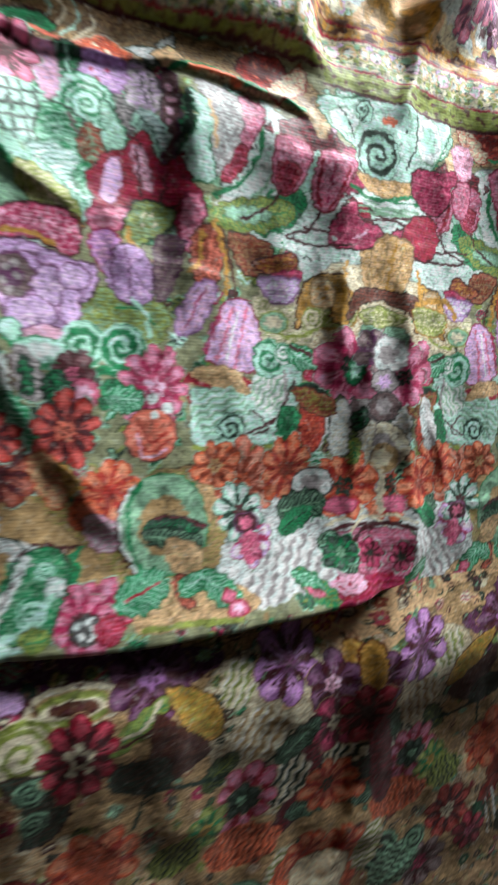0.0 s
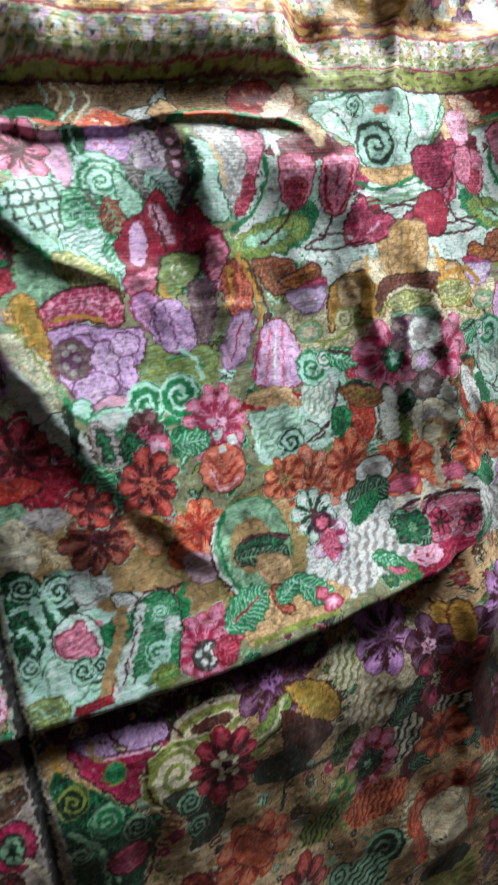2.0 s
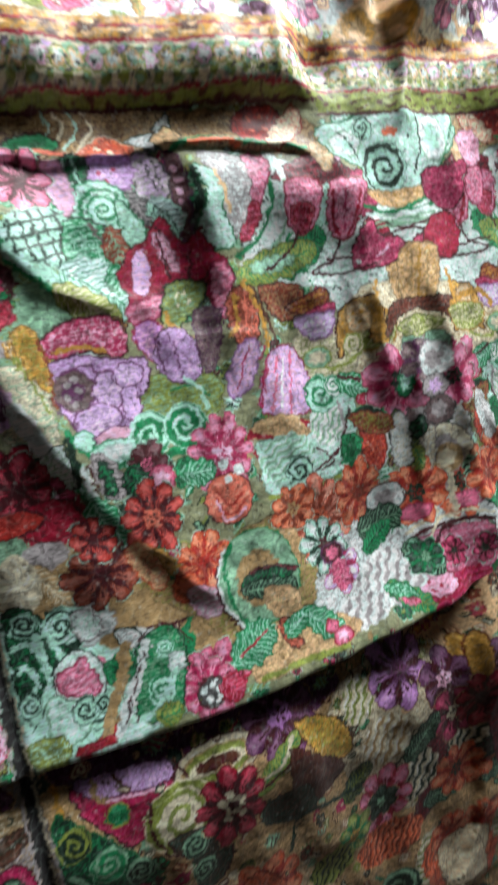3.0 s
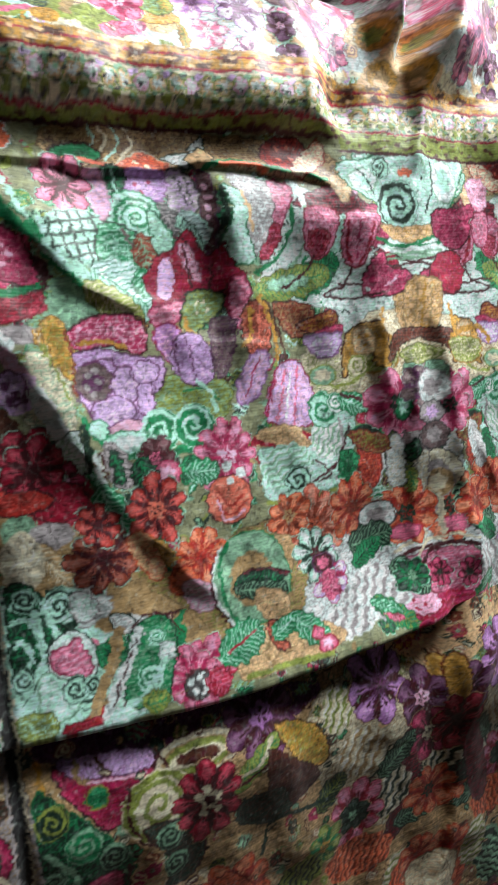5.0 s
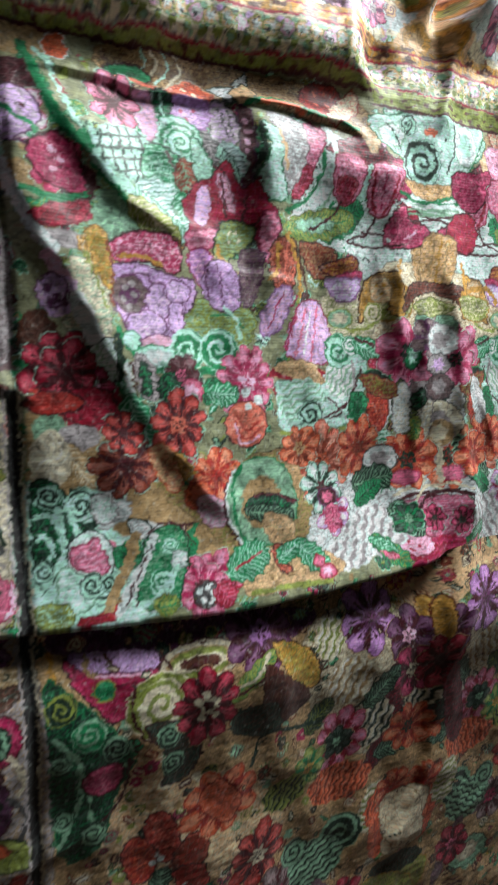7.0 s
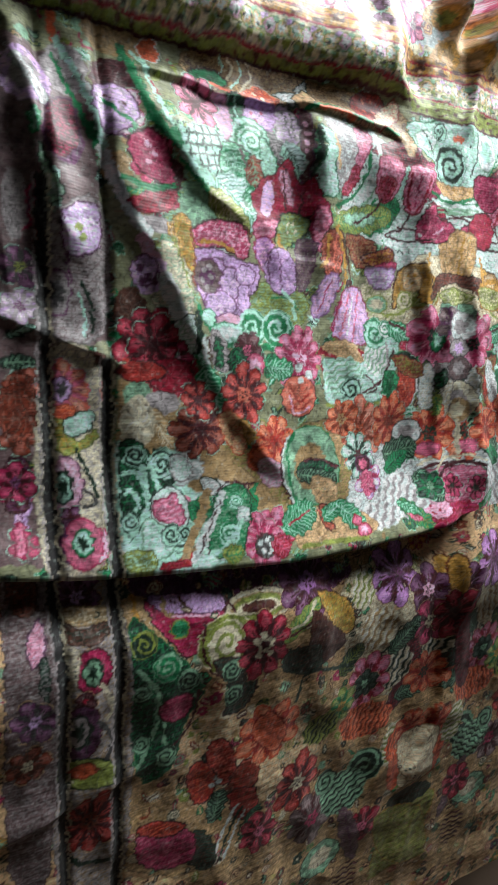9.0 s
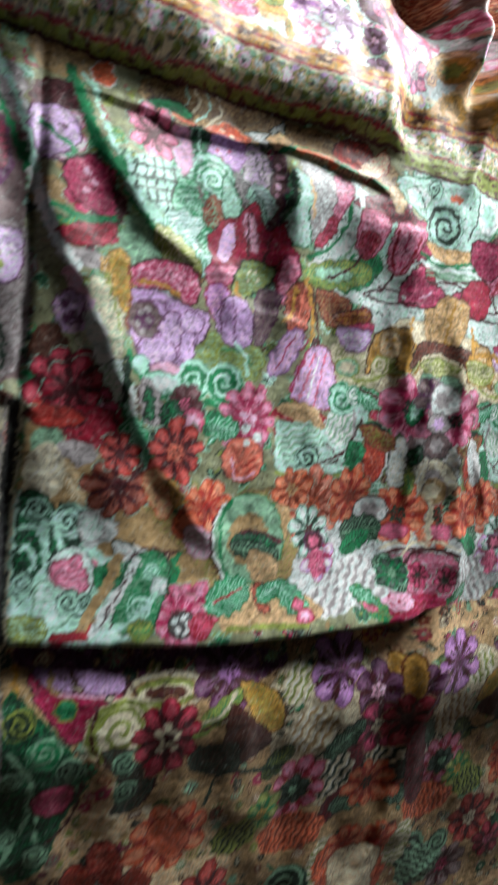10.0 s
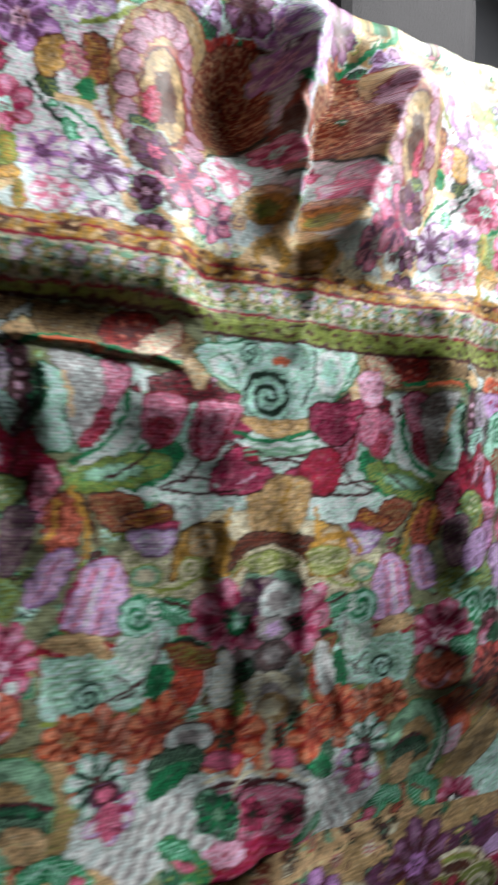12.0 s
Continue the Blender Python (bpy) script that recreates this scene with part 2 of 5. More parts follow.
def lie_back(u, v):
    """The part below the flap's hem, further back."""
    h = common(u, v) + 0.006 - 0.016 * soft(u, -0.12, 0.03) + 0.012 * np.exp(-((u - 0.15) / 0.03) ** 2 - ((v + 0.12) / 0.05) ** 2) - 0.010 * soft(v, -0.20, -0.13) * (1 - soft(u, 0.09, 0.125))
    h = h + crest(u, v, [(0.094, -0.431), (0.130, -0.35), (0.133, -0.258), (0.153, -0.171), (0.165, -0.13)], 0.009, 0.007, 0.04)
    h = h + crest(u, v, [(-0.03, -0.30), (-0.07, -0.20), (-0.09, -0.13)], 0.004, 0.02, 0.05)
    h = h + crest(u, v, [(0.04, -0.48), (0.05, -0.33), (0.06, -0.2)], 0.004, 0.02, 0.04)
    c = v + 0.292 - 0.25 * (u + 0.255)
    h = h + 0.005 * (1 - soft(u, -0.23, -0.20)) * np.where(c < 0, np.exp(-(c / 0.004) ** 2), np.exp(-(c / 0.02) ** 2))
    join = soft(u, 0.10, 0.13) * soft(v, -0.26, -0.125)
    return h * (1 - join) + lie_front(u, np.maximum(v, hem_line(u))) * join


# ---- the woven design, laid out in millimetres on the cloth ----
PALETTE = dict(
    MINT=(188, 236, 218), ICE=(226, 240, 240), SAGE=(146, 188, 160), GREEN=(22, 140, 92), DKGREEN=(12, 58, 42), OLIVE=(146, 158, 82),
    PINK=(216, 122, 152), PALEPINK=(240, 190, 214), MAGENTA=(178, 46, 98), CRIMSON=(166, 20, 62), MAROON=(84, 18, 36), LILAC=(216, 186, 232),
    VIOLET=(180, 132, 190), PURPLE=(116, 66, 108), RED=(176, 58, 50), ORANGE=(226, 118, 82), SALMON=(230, 132, 112), RUST=(146, 70, 48),
    PEACH=(228, 194, 154), TAN=(178, 152, 112), GOLD=(200, 156, 76), CREAM=(226, 218, 194), BROWN=(92, 52, 34), GREY=(172, 166, 168), DKGREY=(78, 76, 78), MAUVE=(126, 106, 108))
MINT, ICE, SAGE, GREEN, DKGREEN, OLIVE, PINK, PALEPINK, MAGENTA, CRIMSON, MAROON, LILAC, VIOLET, PURPLE, RED, ORANGE, SALMON, RUST, PEACH, TAN, GOLD, CREAM, BROWN, GREY, DKGREY, MAUVE = (srgb(*c) for c in PALETTE.values())

STEP = 0.7
U0, U1, V0, V1 = -372, 412, -652, 560
NU, NV = int((U1 - U0) / STEP), int((V1 - V0) / STEP)
GU, GV = np.meshgrid(U0 + (np.arange(NU) + 0.5) * STEP, V0 + (np.arange(NV) + 0.5) * STEP)
WU = GU + 0.9 * wave_field(GU, GV, 11, 21) + 0.5 * wave_field(GU, GV, 4.5, 22)
WV = GV + 0.9 * wave_field(GU, GV, 12, 23) + 0.5 * wave_field(GU, GV, 5.0, 24)
RIBS = np.sin(GV * math.tau / 2.3 + 0.9 * wave_field(GU, GV, 40, 25)) * (0.55 + 0.5 * wave_field(GU, GV, 13, 29))
MOTTLE = wave_field(GU, GV * 1.4, 7.0, 26) * 0.7 + wave_field(GU, GV, 3.6, 27) * 0.5
VEINS = np.exp(-(wave_field(GU, GV, 9.0, 28) / 0.16) ** 2)
FLECK = np.random.RandomState(7).uniform(0, 1, (NV, NU))
canvas = {"now": None, "axis": None, "halo": MINT}
rnd = random.Random(5)


def flip(u):
    """On the mirrored half of the design a place lies across the axis."""
    return u if canvas["axis"] is None else canvas["axis"] + 0.88 * (canvas["axis"] - u)


def window(u, v, r):
    i0, i1 = int((u - r - U0) / STEP) - 4, int((u + r - U0) / STEP) + 5
    j0, j1 = int((v - r - V0) / STEP) - 4, int((v + r - V0) / STEP) + 5
    return slice(max(j0, 0), max(min(j1, NV), 0)), slice(max(i0, 0), max(min(i1, NU), 0))


def lay(w, d, colour, edge=0.7):
    """Colour where d (mm inside the outline) is positive."""
    a = np.clip(d / edge + 0.5, 0, 1)[..., None]
    ink = canvas["now"]
    ink[w] = ink[w] * (1 - a) + np.asarray(colour) * a


def ell(u, v, a, b, ang, colour, rim, core):
    u = flip(u)
    w = window(u, v, max(a, b) + 2)
    c, s = math.cos(radians(ang)), math.sin(radians(ang))
    x, y = WU[w] - u, WV[w] - v
    x, y = c * x + s * y, c * y - s * x
    k = np.sqrt((x / a) ** 2 + (y / b) ** 2) + 1e-6
    d = (1 - k) * min(a, b)
    if len(rim):
        lay(w, d + 1.1, rim)
    lay(w, d, colour)
    th = np.arctan2(y / b, x / a)
    if min(a, b) > 6:
        lay(w, np.minimum(d - 1.5, np.sin(th * 7 + k * 5) * 1.2 - 0.75), np.asarray(colour) * 0.62, 0.9)
        lay(w, np.minimum(d - 2.0, np.sin(th * 9 - k * 9 + 2) * 1.2 - 0.9), np.minimum(np.asarray(colour) * 1.25 + 0.06, 0.86), 0.9)
    if len(core):
        lay(w, d - 0.42 * min(a, b) + 0.8 * np.sin(th * 6), core, 1.2)


def bloom(u, v, r, colour, eye, n, rim):
    u = flip(u)
    w = window(u, v, r + 2)
    x, y = WU[w] - u, WV[w] - v
    q, th = np.hypot(x, y), np.arctan2(y, x) + u * 0.7
    petal = np.abs(np.cos(th * n / 2))
    reach = r * (0.72 + 0.30 * petal ** 0.6)
    reach = reach * (1 + 0.10 * np.sin(th * 2 + v) + 0.06 * np.sin(th * 5 + u))
    lay(w, np.where(petal > 0.5, reach - q + 1.5, -1.0), canvas["halo"])
    lay(w, reach - q + 0.9, rim)
    lay(w, reach - q, colour)
    lay(w, np.minimum(reach - q - 0.5, 0.60 * r - q + MOTTLE[w] * 0.2 * r), np.asarray(colour) * 0.68, 0.25 * r)
    pale = np.minimum(np.asarray(colour) * 1.35 + 0.10, 0.85)
    lay(w, np.minimum(reach - q - 1.2, (petal - 0.72) * r * 0.55 - np.abs(q - 0.72 * r) * 0.35), pale, 1.6)
    lay(w, np.minimum(np.minimum(0.36 - petal, 0.2) * r * 0.5, np.minimum(reach - q, q - 0.2 * r)), rim, 0.9)
    fine = np.cos(th * n * 3)
    lay(w, np.minimum(fine * 0.9 - 0.35, np.minimum(0.66 * r - q, q - 0.26 * r)), rim, 1.0)
    lay(w, r * (0.27 + 0.05 * np.cos(th * 6)) - q, eye)
    lay(w, np.minimum(np.cos(th * 5) * 1.6 - 0.4, r * 0.17 - q), np.asarray(rim) * 0.7, 0.8)


def segment(x, y, u0, v0, u1, v1):
    du, dv = u1 - u0, v1 - v0
    k = np.clip(((x - u0) * du + (y - v0) * dv) / (du * du + dv * dv + 1e-6), 0, 1)
    return np.hypot(x - u0 - k * du, y - v0 - k * dv), k


def leaf(u0, v0, u1, v1, wide, colour, vein):
    u0, u1 = flip(u0), flip(u1)
    long = math.hypot(u1 - u0, v1 - v0) + 0.1
    w = window((u0 + u1) / 2, (v0 + v1) / 2, long / 2 + wide + 1)
    x, y = WU[w], WV[w]
    ax, ay = (u1 - u0) / long, (v1 - v0) / long
    k = ((x - u0) * ax + (y - v0) * ay) / long
    side = (y - v0) * ax - (x - u0) * ay
    half = wide * 0.62 * np.sqrt(np.clip(1 - (2 * np.clip(k, -0.2, 1.2) - 0.9) ** 2 / 1.21, 0, 1)) * (1 + 0.10 * np.sin(k * 24))
    d = half - np.abs(side)
    lay(w, np.where(half > 0.3, d + 0.7, -1.0), np.asarray(colour) * 0.45)
    lay(w, d, colour)
    lay(w, np.minimum(d - 0.8, side * 0.35), np.minimum(np.asarray(colour) * 1.22 + 0.03, 0.85), 1.6)
    lay(w, np.minimum(0.55 - np.abs(side), np.minimum(k - 0.06, 0.86 - k) * long), vein)
    lay(w, np.minimum(np.sin((k * long - np.abs(side) * 0.8) * 1.7) * 0.9 - 0.55, d - 0.9), vein, 0.9)


def line(colour, wide, *pts):
    p = [(flip(pts[i]), pts[i + 1]) for i in range(0, len(pts), 2)]
    q = [p[0]] + p + [p[-1]]
    way = []
    for i in range(1, len(q) - 2):
        a, b, c, d = (np.array(q[i + j], float) for j in (-1, 0, 1, 2))
        for s in np.linspace(0, 1, 6)[:-1]:
            way.append(0.5 * (2 * b + (c - a) * s + (2 * a - 5 * b + 4 * c - d) * s ** 2 + (3 * b - a - 3 * c + d) * s ** 3))
    way.append(np.array(p[-1], float))
    for (a, b) in zip(way[:-1], way[1:]):
        w = window((a[0] + b[0]) / 2, (a[1] + b[1]) / 2, math.hypot(*(b - a)) / 2 + wide)
        d, _ = segment(WU[w], WV[w], *a, *b)
        lay(w, wide * 0.5 - d, colour)


def poly(colour, *pts):
    p = [(flip(pts[i]), pts[i + 1]) for i in range(0, len(pts), 2)]
    us, vs = [a for a, _ in p], [b for _, b in p]
    w = window((min(us) + max(us)) / 2, (min(vs) + max(vs)) / 2, max(max(us) - min(us), max(vs) - min(vs)) / 2 + 3)
    x, y = WU[w] + 1.2 * np.sin(WV[w] * 0.5), WV[w] + 1.2 * np.sin(WU[w] * 0.45)
    inside, dist = np.zeros(x.shape, bool), np.full(x.shape, 1e3)
    for (a, b), (c, d) in zip(p, p[1:] + p[:1]):
        dist = np.minimum(dist, segment(x, y, a, b, c, d)[0])
        if b != d:
            inside ^= ((b > y) != (d > y)) & (x < (c - a) * (y - b) / (d - b) + a)
    lay(w, np.where(inside, dist, -dist), colour)


def curl(u, v, r, colour, back, turn):
    """A scroll: one arm winding inwards."""
    turn = turn if canvas["axis"] is None else -turn
    u = flip(u)
    w = window(u, v, r + 2)
    x, y = (WU[w] - u) * turn, WV[w] - v
    q, th = np.hypot(x, y), np.arctan2(y, x)
    lay(w, r - q, back)
    pitch = max(r / 2.1, 2.6)
    arm = np.abs(((q / pitch - th / math.tau) + 0.5) % 1 - 0.5) * pitch
    lay(w, np.minimum(pitch * 0.30 - arm, r - 0.6 - q), colour)


def comb(u, v, a, b, ang, colour, dark, pitch):
    """Feathered stripes inside an oval."""
    ang = ang if canvas["axis"] is None else 180 - ang
    u = flip(u)
    w = window(u, v, max(a, b) + 2)
    x, y = WU[w] - u, WV[w] - v
    d = (1 - np.sqrt((x / a) ** 2 + (y / b) ** 2)) * min(a, b) + 0.9 * np.sin(np.arctan2(y, x) * 11)
    c, s = math.cos(radians(ang)), math.sin(radians(ang))
    along, across = c * x + s * y, c * y - s * x
    lay(w, d, colour)
    lay(w, np.minimum(d - 0.6, (np.sin((across + 1.1 * np.sin(along * 0.5)) * math.tau / max(pitch, 4.2)) - 0.15) * 1.3), dark, 0.9)
    lay(w, np.minimum(d - 0.6, (np.sin((across + 1.1 * np.sin(along * 0.5)) * math.tau / max(pitch, 4.2) - 1.9) - 0.8) * 1.3), np.minimum(np.asarray(colour) * 1.3 + 0.08, 0.86), 0.9)


def outline(pts):
    """A rounded closed outline through the given corners, and how far inside it each place lies."""
    p = [np.array((flip(pts[i]), pts[i + 1]), float) for i in range(0, len(pts), 2)]
    m = len(p)
    way = []
    for i in range(m):
        a, b, c, d = p[i - 1], p[i], p[(i + 1) % m], p[(i + 2) % m]
        for s in (0.0, 0.33, 0.67):
            way.append(0.5 * (2 * b + (c - a) * s + (2 * a - 5 * b + 4 * c - d) * s ** 2 + (3 * b - a - 3 * c + d) * s ** 3))
    us, vs = [q[0] for q in way], [q[1] for q in way]
    w = window((min(us) + max(us)) / 2, (min(vs) + max(vs)) / 2, max(max(us) - min(us), max(vs) - min(vs)) / 2 + 3)
    x, y = WU[w], WV[w]
    inside, dist = np.zeros(x.shape, bool), np.full(x.shape, 1e3)
    for (a, b), (c, d) in zip(way, way[1:] + way[:1]):
        dist = np.minimum(dist, segment(x, y, a, b, c, d)[0])
        if b != d:
            inside ^= ((b > y) != (d > y)) & (x < (c - a) * (y - b) / (d - b) + a)
    return w, np.where(inside, dist, -dist)


def shape(colour, rim, hatch, *pts):
    """A motif with a dark outline, shaded by ribs of a second yarn that come and go."""
    w, d = outline(pts)
    deep = max(float(d.max()), 0.5) if d.size else 0.5
    lay(w, d + (1.3 if len(rim) else 0.8), np.asarray(rim) * 0.7 if len(rim) else np.asarray(colour) * 0.4)
    lay(w, d, colour)
    if deep < 15 and np.mean(colour) < 0.5:
        heart = np.asarray(colour) * 0.62 + (np.asarray(hatch) * 0.12 if len(hatch) else 0)
        lay(w, np.minimum(d - 1.6, d - 0.62 * deep + MOTTLE[w] * 2.2 + RIBS[w] * 0.6), heart, 2.2)
        lay(w, np.minimum(d - 0.5, 1.3 - np.abs(d - 1.5) + MOTTLE[w] * 0.9 - 0.5), np.minimum(np.asarray(colour) * 1.25 + 0.06, 0.86), 1.0)
    if len(hatch):
        lay(w, np.minimum(d - 0.6, RIBS[w] * 0.7 + MOTTLE[w] * 1.5 - 0.7), hatch, 0.8)
        lay(w, np.minimum(d - 0.6, VEINS[w] - 0.55), np.asarray(hatch) * 0.75 + np.asarray(colour) * 0.1, 0.7)
    lay(w, np.minimum(d - 0.8, -RIBS[w] * 0.6 - MOTTLE[w] * 1.2 - 0.75), np.asarray(colour) * 0.66, 0.8)
    lay(w, np.minimum(d - 1.2, RIBS[w] * 0.5 + MOTTLE[w] * 1.0 + VEINS[w] * 0.4 - 1.1), np.minimum(np.asarray(colour) * 1.3 + 0.05, 0.86), 0.8)


def net(colour, dark, pitch, *pts):
    """A lattice of small pale knots."""
    w, d = outline(pts)
    lay(w, d, colour)
    a, b = np.sin((WU[w] + 0.15 * WV[w]) * math.tau / pitch), np.sin((WV[w] - 0.2 * WU[w]) * math.tau / pitch)
    lay(w, np.minimum(d - 0.5, np.maximum(a, b) * 1.4 - 0.9), dark, 0.8)


def scallops(u, v, a, b, n, colour, inner):
    """A chain of small loops round an oval."""
    for k in range(n):
        th = math.tau * k / n
        ell(u + a * math.cos(th), v + b * math.sin(th), 3.14 * (a + b) / 2 / n * 1.15, 3.14 * (a + b) / 2 / n * 1.25, 0, inner, colour, "")
        dots(colour, 1.3, u + a * 1.02 * math.cos(th + 0.5 * math.tau / n), v + b * 1.02 * math.sin(th + 0.5 * math.tau / n))


def dots(colour, r, *pts):
    for i in range(0, len(pts), 2):
        u, v = flip(pts[i]), pts[i + 1]
        w = window(u, v, r + 1)
        lay(w, r - np.hypot(WU[w] - u, WV[w] - v), colour)


def filler(count, u0, u1, v0, v1, grounds, inks, size=1.0):
    """Small sprigs, scrolls and florets all over the ground."""
    for _ in range(count):
        u, v, kind = rnd.uniform(u0, u1), rnd.uniform(v0, v1), rnd.random()
        g, i, j = rnd.choice(grounds), rnd.choice(inks), rnd.choice(inks)
        if kind < 0.05:
            ell(u, v, size * rnd.uniform(4, 11), size * rnd.uniform(4, 10), rnd.uniform(0, 180), g, "", "")
        elif kind < 0.30:
            bloom(u, v, size * rnd.uniform(5, 12), i, g, rnd.choice((5, 6, 8)), j)
        elif kind < 0.62:
            a, l = rnd.uniform(0, math.tau), size * rnd.uniform(8, 20)
            leaf(u, v, u + l * math.cos(a), v + l * math.sin(a), size * rnd.uniform(4, 8), i, g)
        elif kind < 0.78:
            curl(u, v, size * rnd.uniform(6, 11), g, i, rnd.choice((1, -1)))
        elif kind < 0.9:
            a, l = rnd.uniform(0, math.tau), size * rnd.uniform(9, 18)
            c, d = l * math.cos(a), l * math.sin(a)
            line(i, 1.4, u, v, u + c * 0.5 - d * 0.3, v + d * 0.5 + c * 0.3, u + c, v + d, u + c * 1.1 + d * 0.4, v + d * 1.1 - c * 0.4)
            dots(g, 1.6, u + c * 0.4, v + d * 0.4, u + c * 0.7, v + d * 0.7)
        else:
            comb(u, v, size * rnd.uniform(8, 14), size * rnd.uniform(6, 11), rnd.uniform(0, 180), g, i, 4)


def upper_ground():
    poly(OLIVE, -187, 456, -64, 471, -94, 415, -131, 389, -148, 310, -200, 302); poly(TAN, -59, 480, 118, 522, 81, 461, 2, 448, -58, 440)
    poly(ICE, -131, 389, -94, 415, -62, 432, 2, 460, 81, 477, 73, 313, -42, 297, -103, 296, -127, 327)
    poly(PEACH, -134, 397, -98, 419, -97, 403, -125, 389); poly(PEACH, -24, 402, 80, 438, 90, 353, 12, 302, -16, 314, -31, 358)


def upper_design():
    ell(-159, 424, 52, 41, 0, OLIVE, "", ""); ell(-115, 424, 24, 22, 0, TAN, "", ""); ell(-176, 360, 24, 40, 0, MINT, "", "")
    ell(-149, 361, 11, 18, 0, DKGREEN, "", ""); line(TAN, 8.2, -137, 376, -141, 352, -150, 319); ell(-132, 317, 16, 14, 0, OLIVE, "", "")
    bloom(-158, 397, 24, PINK, ICE, 8, MAGENTA); leaf(-152, 425, -148, 447, 7, LILAC, PURPLE); ell(-173, 361, 4, 3, 0, PINK, "", "")
    bloom(-159, 362, 9, MAGENTA, PINK, 6, MAROON); line(MAROON, 8.1, -160, 355, -168, 326); ell(-172, 331, 10, 7, 0, LILAC, "", "")
    line(PINK, 5.4, -190, 310, -173, 318); ell(-164, 312, 9, 7, 0, GOLD, "", ""); ell(-180, 300, 15, 4, 0, GOLD, "", "")
    ell(-184, 346, 12, 14, 0, ICE, "", ""); line(ICE, 4.4, -134, 395, -117, 401, -100, 415); ell(-122, 386, 10, 9, 0, ICE, "", "")
    line(OLIVE, 3.3, -130, 379, -120, 375, -111, 379); dots(ICE, 3.7, -123, 366, -124, 356, -124, 345, -128, 331)
    line(GREEN, 2.2, -115, 361, -116, 341); line(PEACH, 5.2, -110, 365, -105, 342, -95, 331); ell(-88, 424, 12, 14, 0, CREAM, "", GREY)
    ell(-87, 379, 27, 24, 0, ICE, "", ""); ell(-71, 354, 25, 25, 0, ICE, "", ""); bloom(-87, 382, 13, MAGENTA, TAN, 6, MAROON)
    bloom(-74, 347, 12, PINK, MINT, 6, MAGENTA); bloom(-57, 318, 13, PALEPINK, ICE, 6, PINK); bloom(-31, 301, 13, PALEPINK, GREY, 6, PURPLE)
    bloom(-58, 409, 15, LILAC, GREY, 6, GREY); ell(-33, 428, 23, 22, 0, ICE, "", ""); bloom(-30, 430, 13, LILAC, PURPLE, 6, LILAC)
    ell(-13, 411, 15, 11, 0, CREAM, "", ""); line(DKGREEN, 3.0, -103, 363, -93, 358, -87, 354, -90, 341, -82, 331, -76, 328)
    ell(-48, 384, 9, 18, 0, GOLD, "", RUST); ell(-40, 352, 9, 10, 0, CREAM, "", ""); ell(-34, 379, 6, 9, 0, PINK, "", MAGENTA)
    line(GOLD, 6.4, -26, 396, -21, 387, -24, 373); leaf(-28, 368, -35, 344, 6, OLIVE, GREEN); line(DKGREEN, 3.1, -44, 339, -30, 337, -24, 329)
    leaf(-129, 308, -99, 319, 9, PINK, MAGENTA); leaf(-107, 326, -105, 308, 5, PALEPINK, PINK); ell(-90, 320, 11, 9, 0, PEACH, "", "")
    leaf(-93, 335, -79, 328, 4, OLIVE, GREEN); line(OLIVE, 3.7, -91, 305, -77, 296); leaf(-76, 322, -75, 299, 4, GOLD, OLIVE)
    leaf(-3, 454, 52, 462, 11, DKGREEN, GREEN); line(RED, 5.8, 14, 444, 44, 453, 67, 465); ell(-4, 432, 12, 16, 0, CREAM, "", GREY)
    ell(44, 389, 32, 53, 0, PEACH, PURPLE, RUST); comb(38, 420, 21, 13, 0, TAN, PURPLE, 5); ell(1, 399, 9, 11, 0, PALEPINK, MAROON, ICE)
    ell(-8, 372, 9, 11, 0, PALEPINK, MAROON, ICE); ell(-6, 349, 9, 11, 0, PALEPINK, MAROON, ICE); ell(1, 333, 9, 11, 0, PALEPINK, MAROON, ICE)
    ell(70, 423, 10, 12, 0, PALEPINK, MAROON, ICE); ell(81, 402, 10, 12, 0, PALEPINK, MAROON, ICE); ell(76, 377, 10, 12, 0, PALEPINK, MAROON, ICE)
    ell(51, 349, 10, 12, 0, PALEPINK, MAROON, ICE); ell(16, 326, 12, 13, 0, ICE, "", MAROON); leaf(33, 367, 40, 400, 5, RED, PINK)
    # rust motifs, browned further to carry the shade inside the hollow
    leaf(13, 365, 51, 372, 3, GREEN, OLIVE); ell(43, 359, 16, 6, 0, ICE, "", ""); ell(97, 401, 37, 41, 0, RUST, BROWN, BROWN)
    leaf(90, 375, 93, 422, 14, BROWN, RUST); ell(72, 434, 19, 18, 0, RUST, "", BROWN); line(DKGREEN, 5.5, 71, 360, 94, 359, 104, 358)
    bloom(47, 324, 15, PINK, GREY, 6, PURPLE); bloom(1, 302, 12, PURPLE, PALEPINK, 6, MAROON)
    poly(ICE, 81, 461, 124, 486, 131, 428, 116, 341, 101, 316, 62, 312, 90, 353, 105, 362, 107, 415); bloom(106, 422, 17, LILAC, MINT, 6, PALEPINK)
    # the hollow's right wall is browned for shade too
    ell(87, 448, 13, 15, 0, BROWN, "", RUST); ell(104, 398, 12, 30, 0, RUST, BROWN, BROWN); dots(ORANGE, 2.2, 92, 458)
    bloom(141, 468, 13, ORANGE, RUST, 6, RED); leaf(102, 472, 136, 478, 5, OLIVE, GREEN)
    line(GREEN, 4.1, 99, 470, 107, 443, 113, 432, 168, 475, 192, 493); ell(129, 440, 10, 11, 0, PEACH, "", "")
    leaf(176, 496, 210, 505, 6, GREEN, DKGREEN); bloom(109, 349, 11, MAGENTA, ICE, 6, PINK); ell(95, 344, 16, 10, 0, PALEPINK, "", ICE)
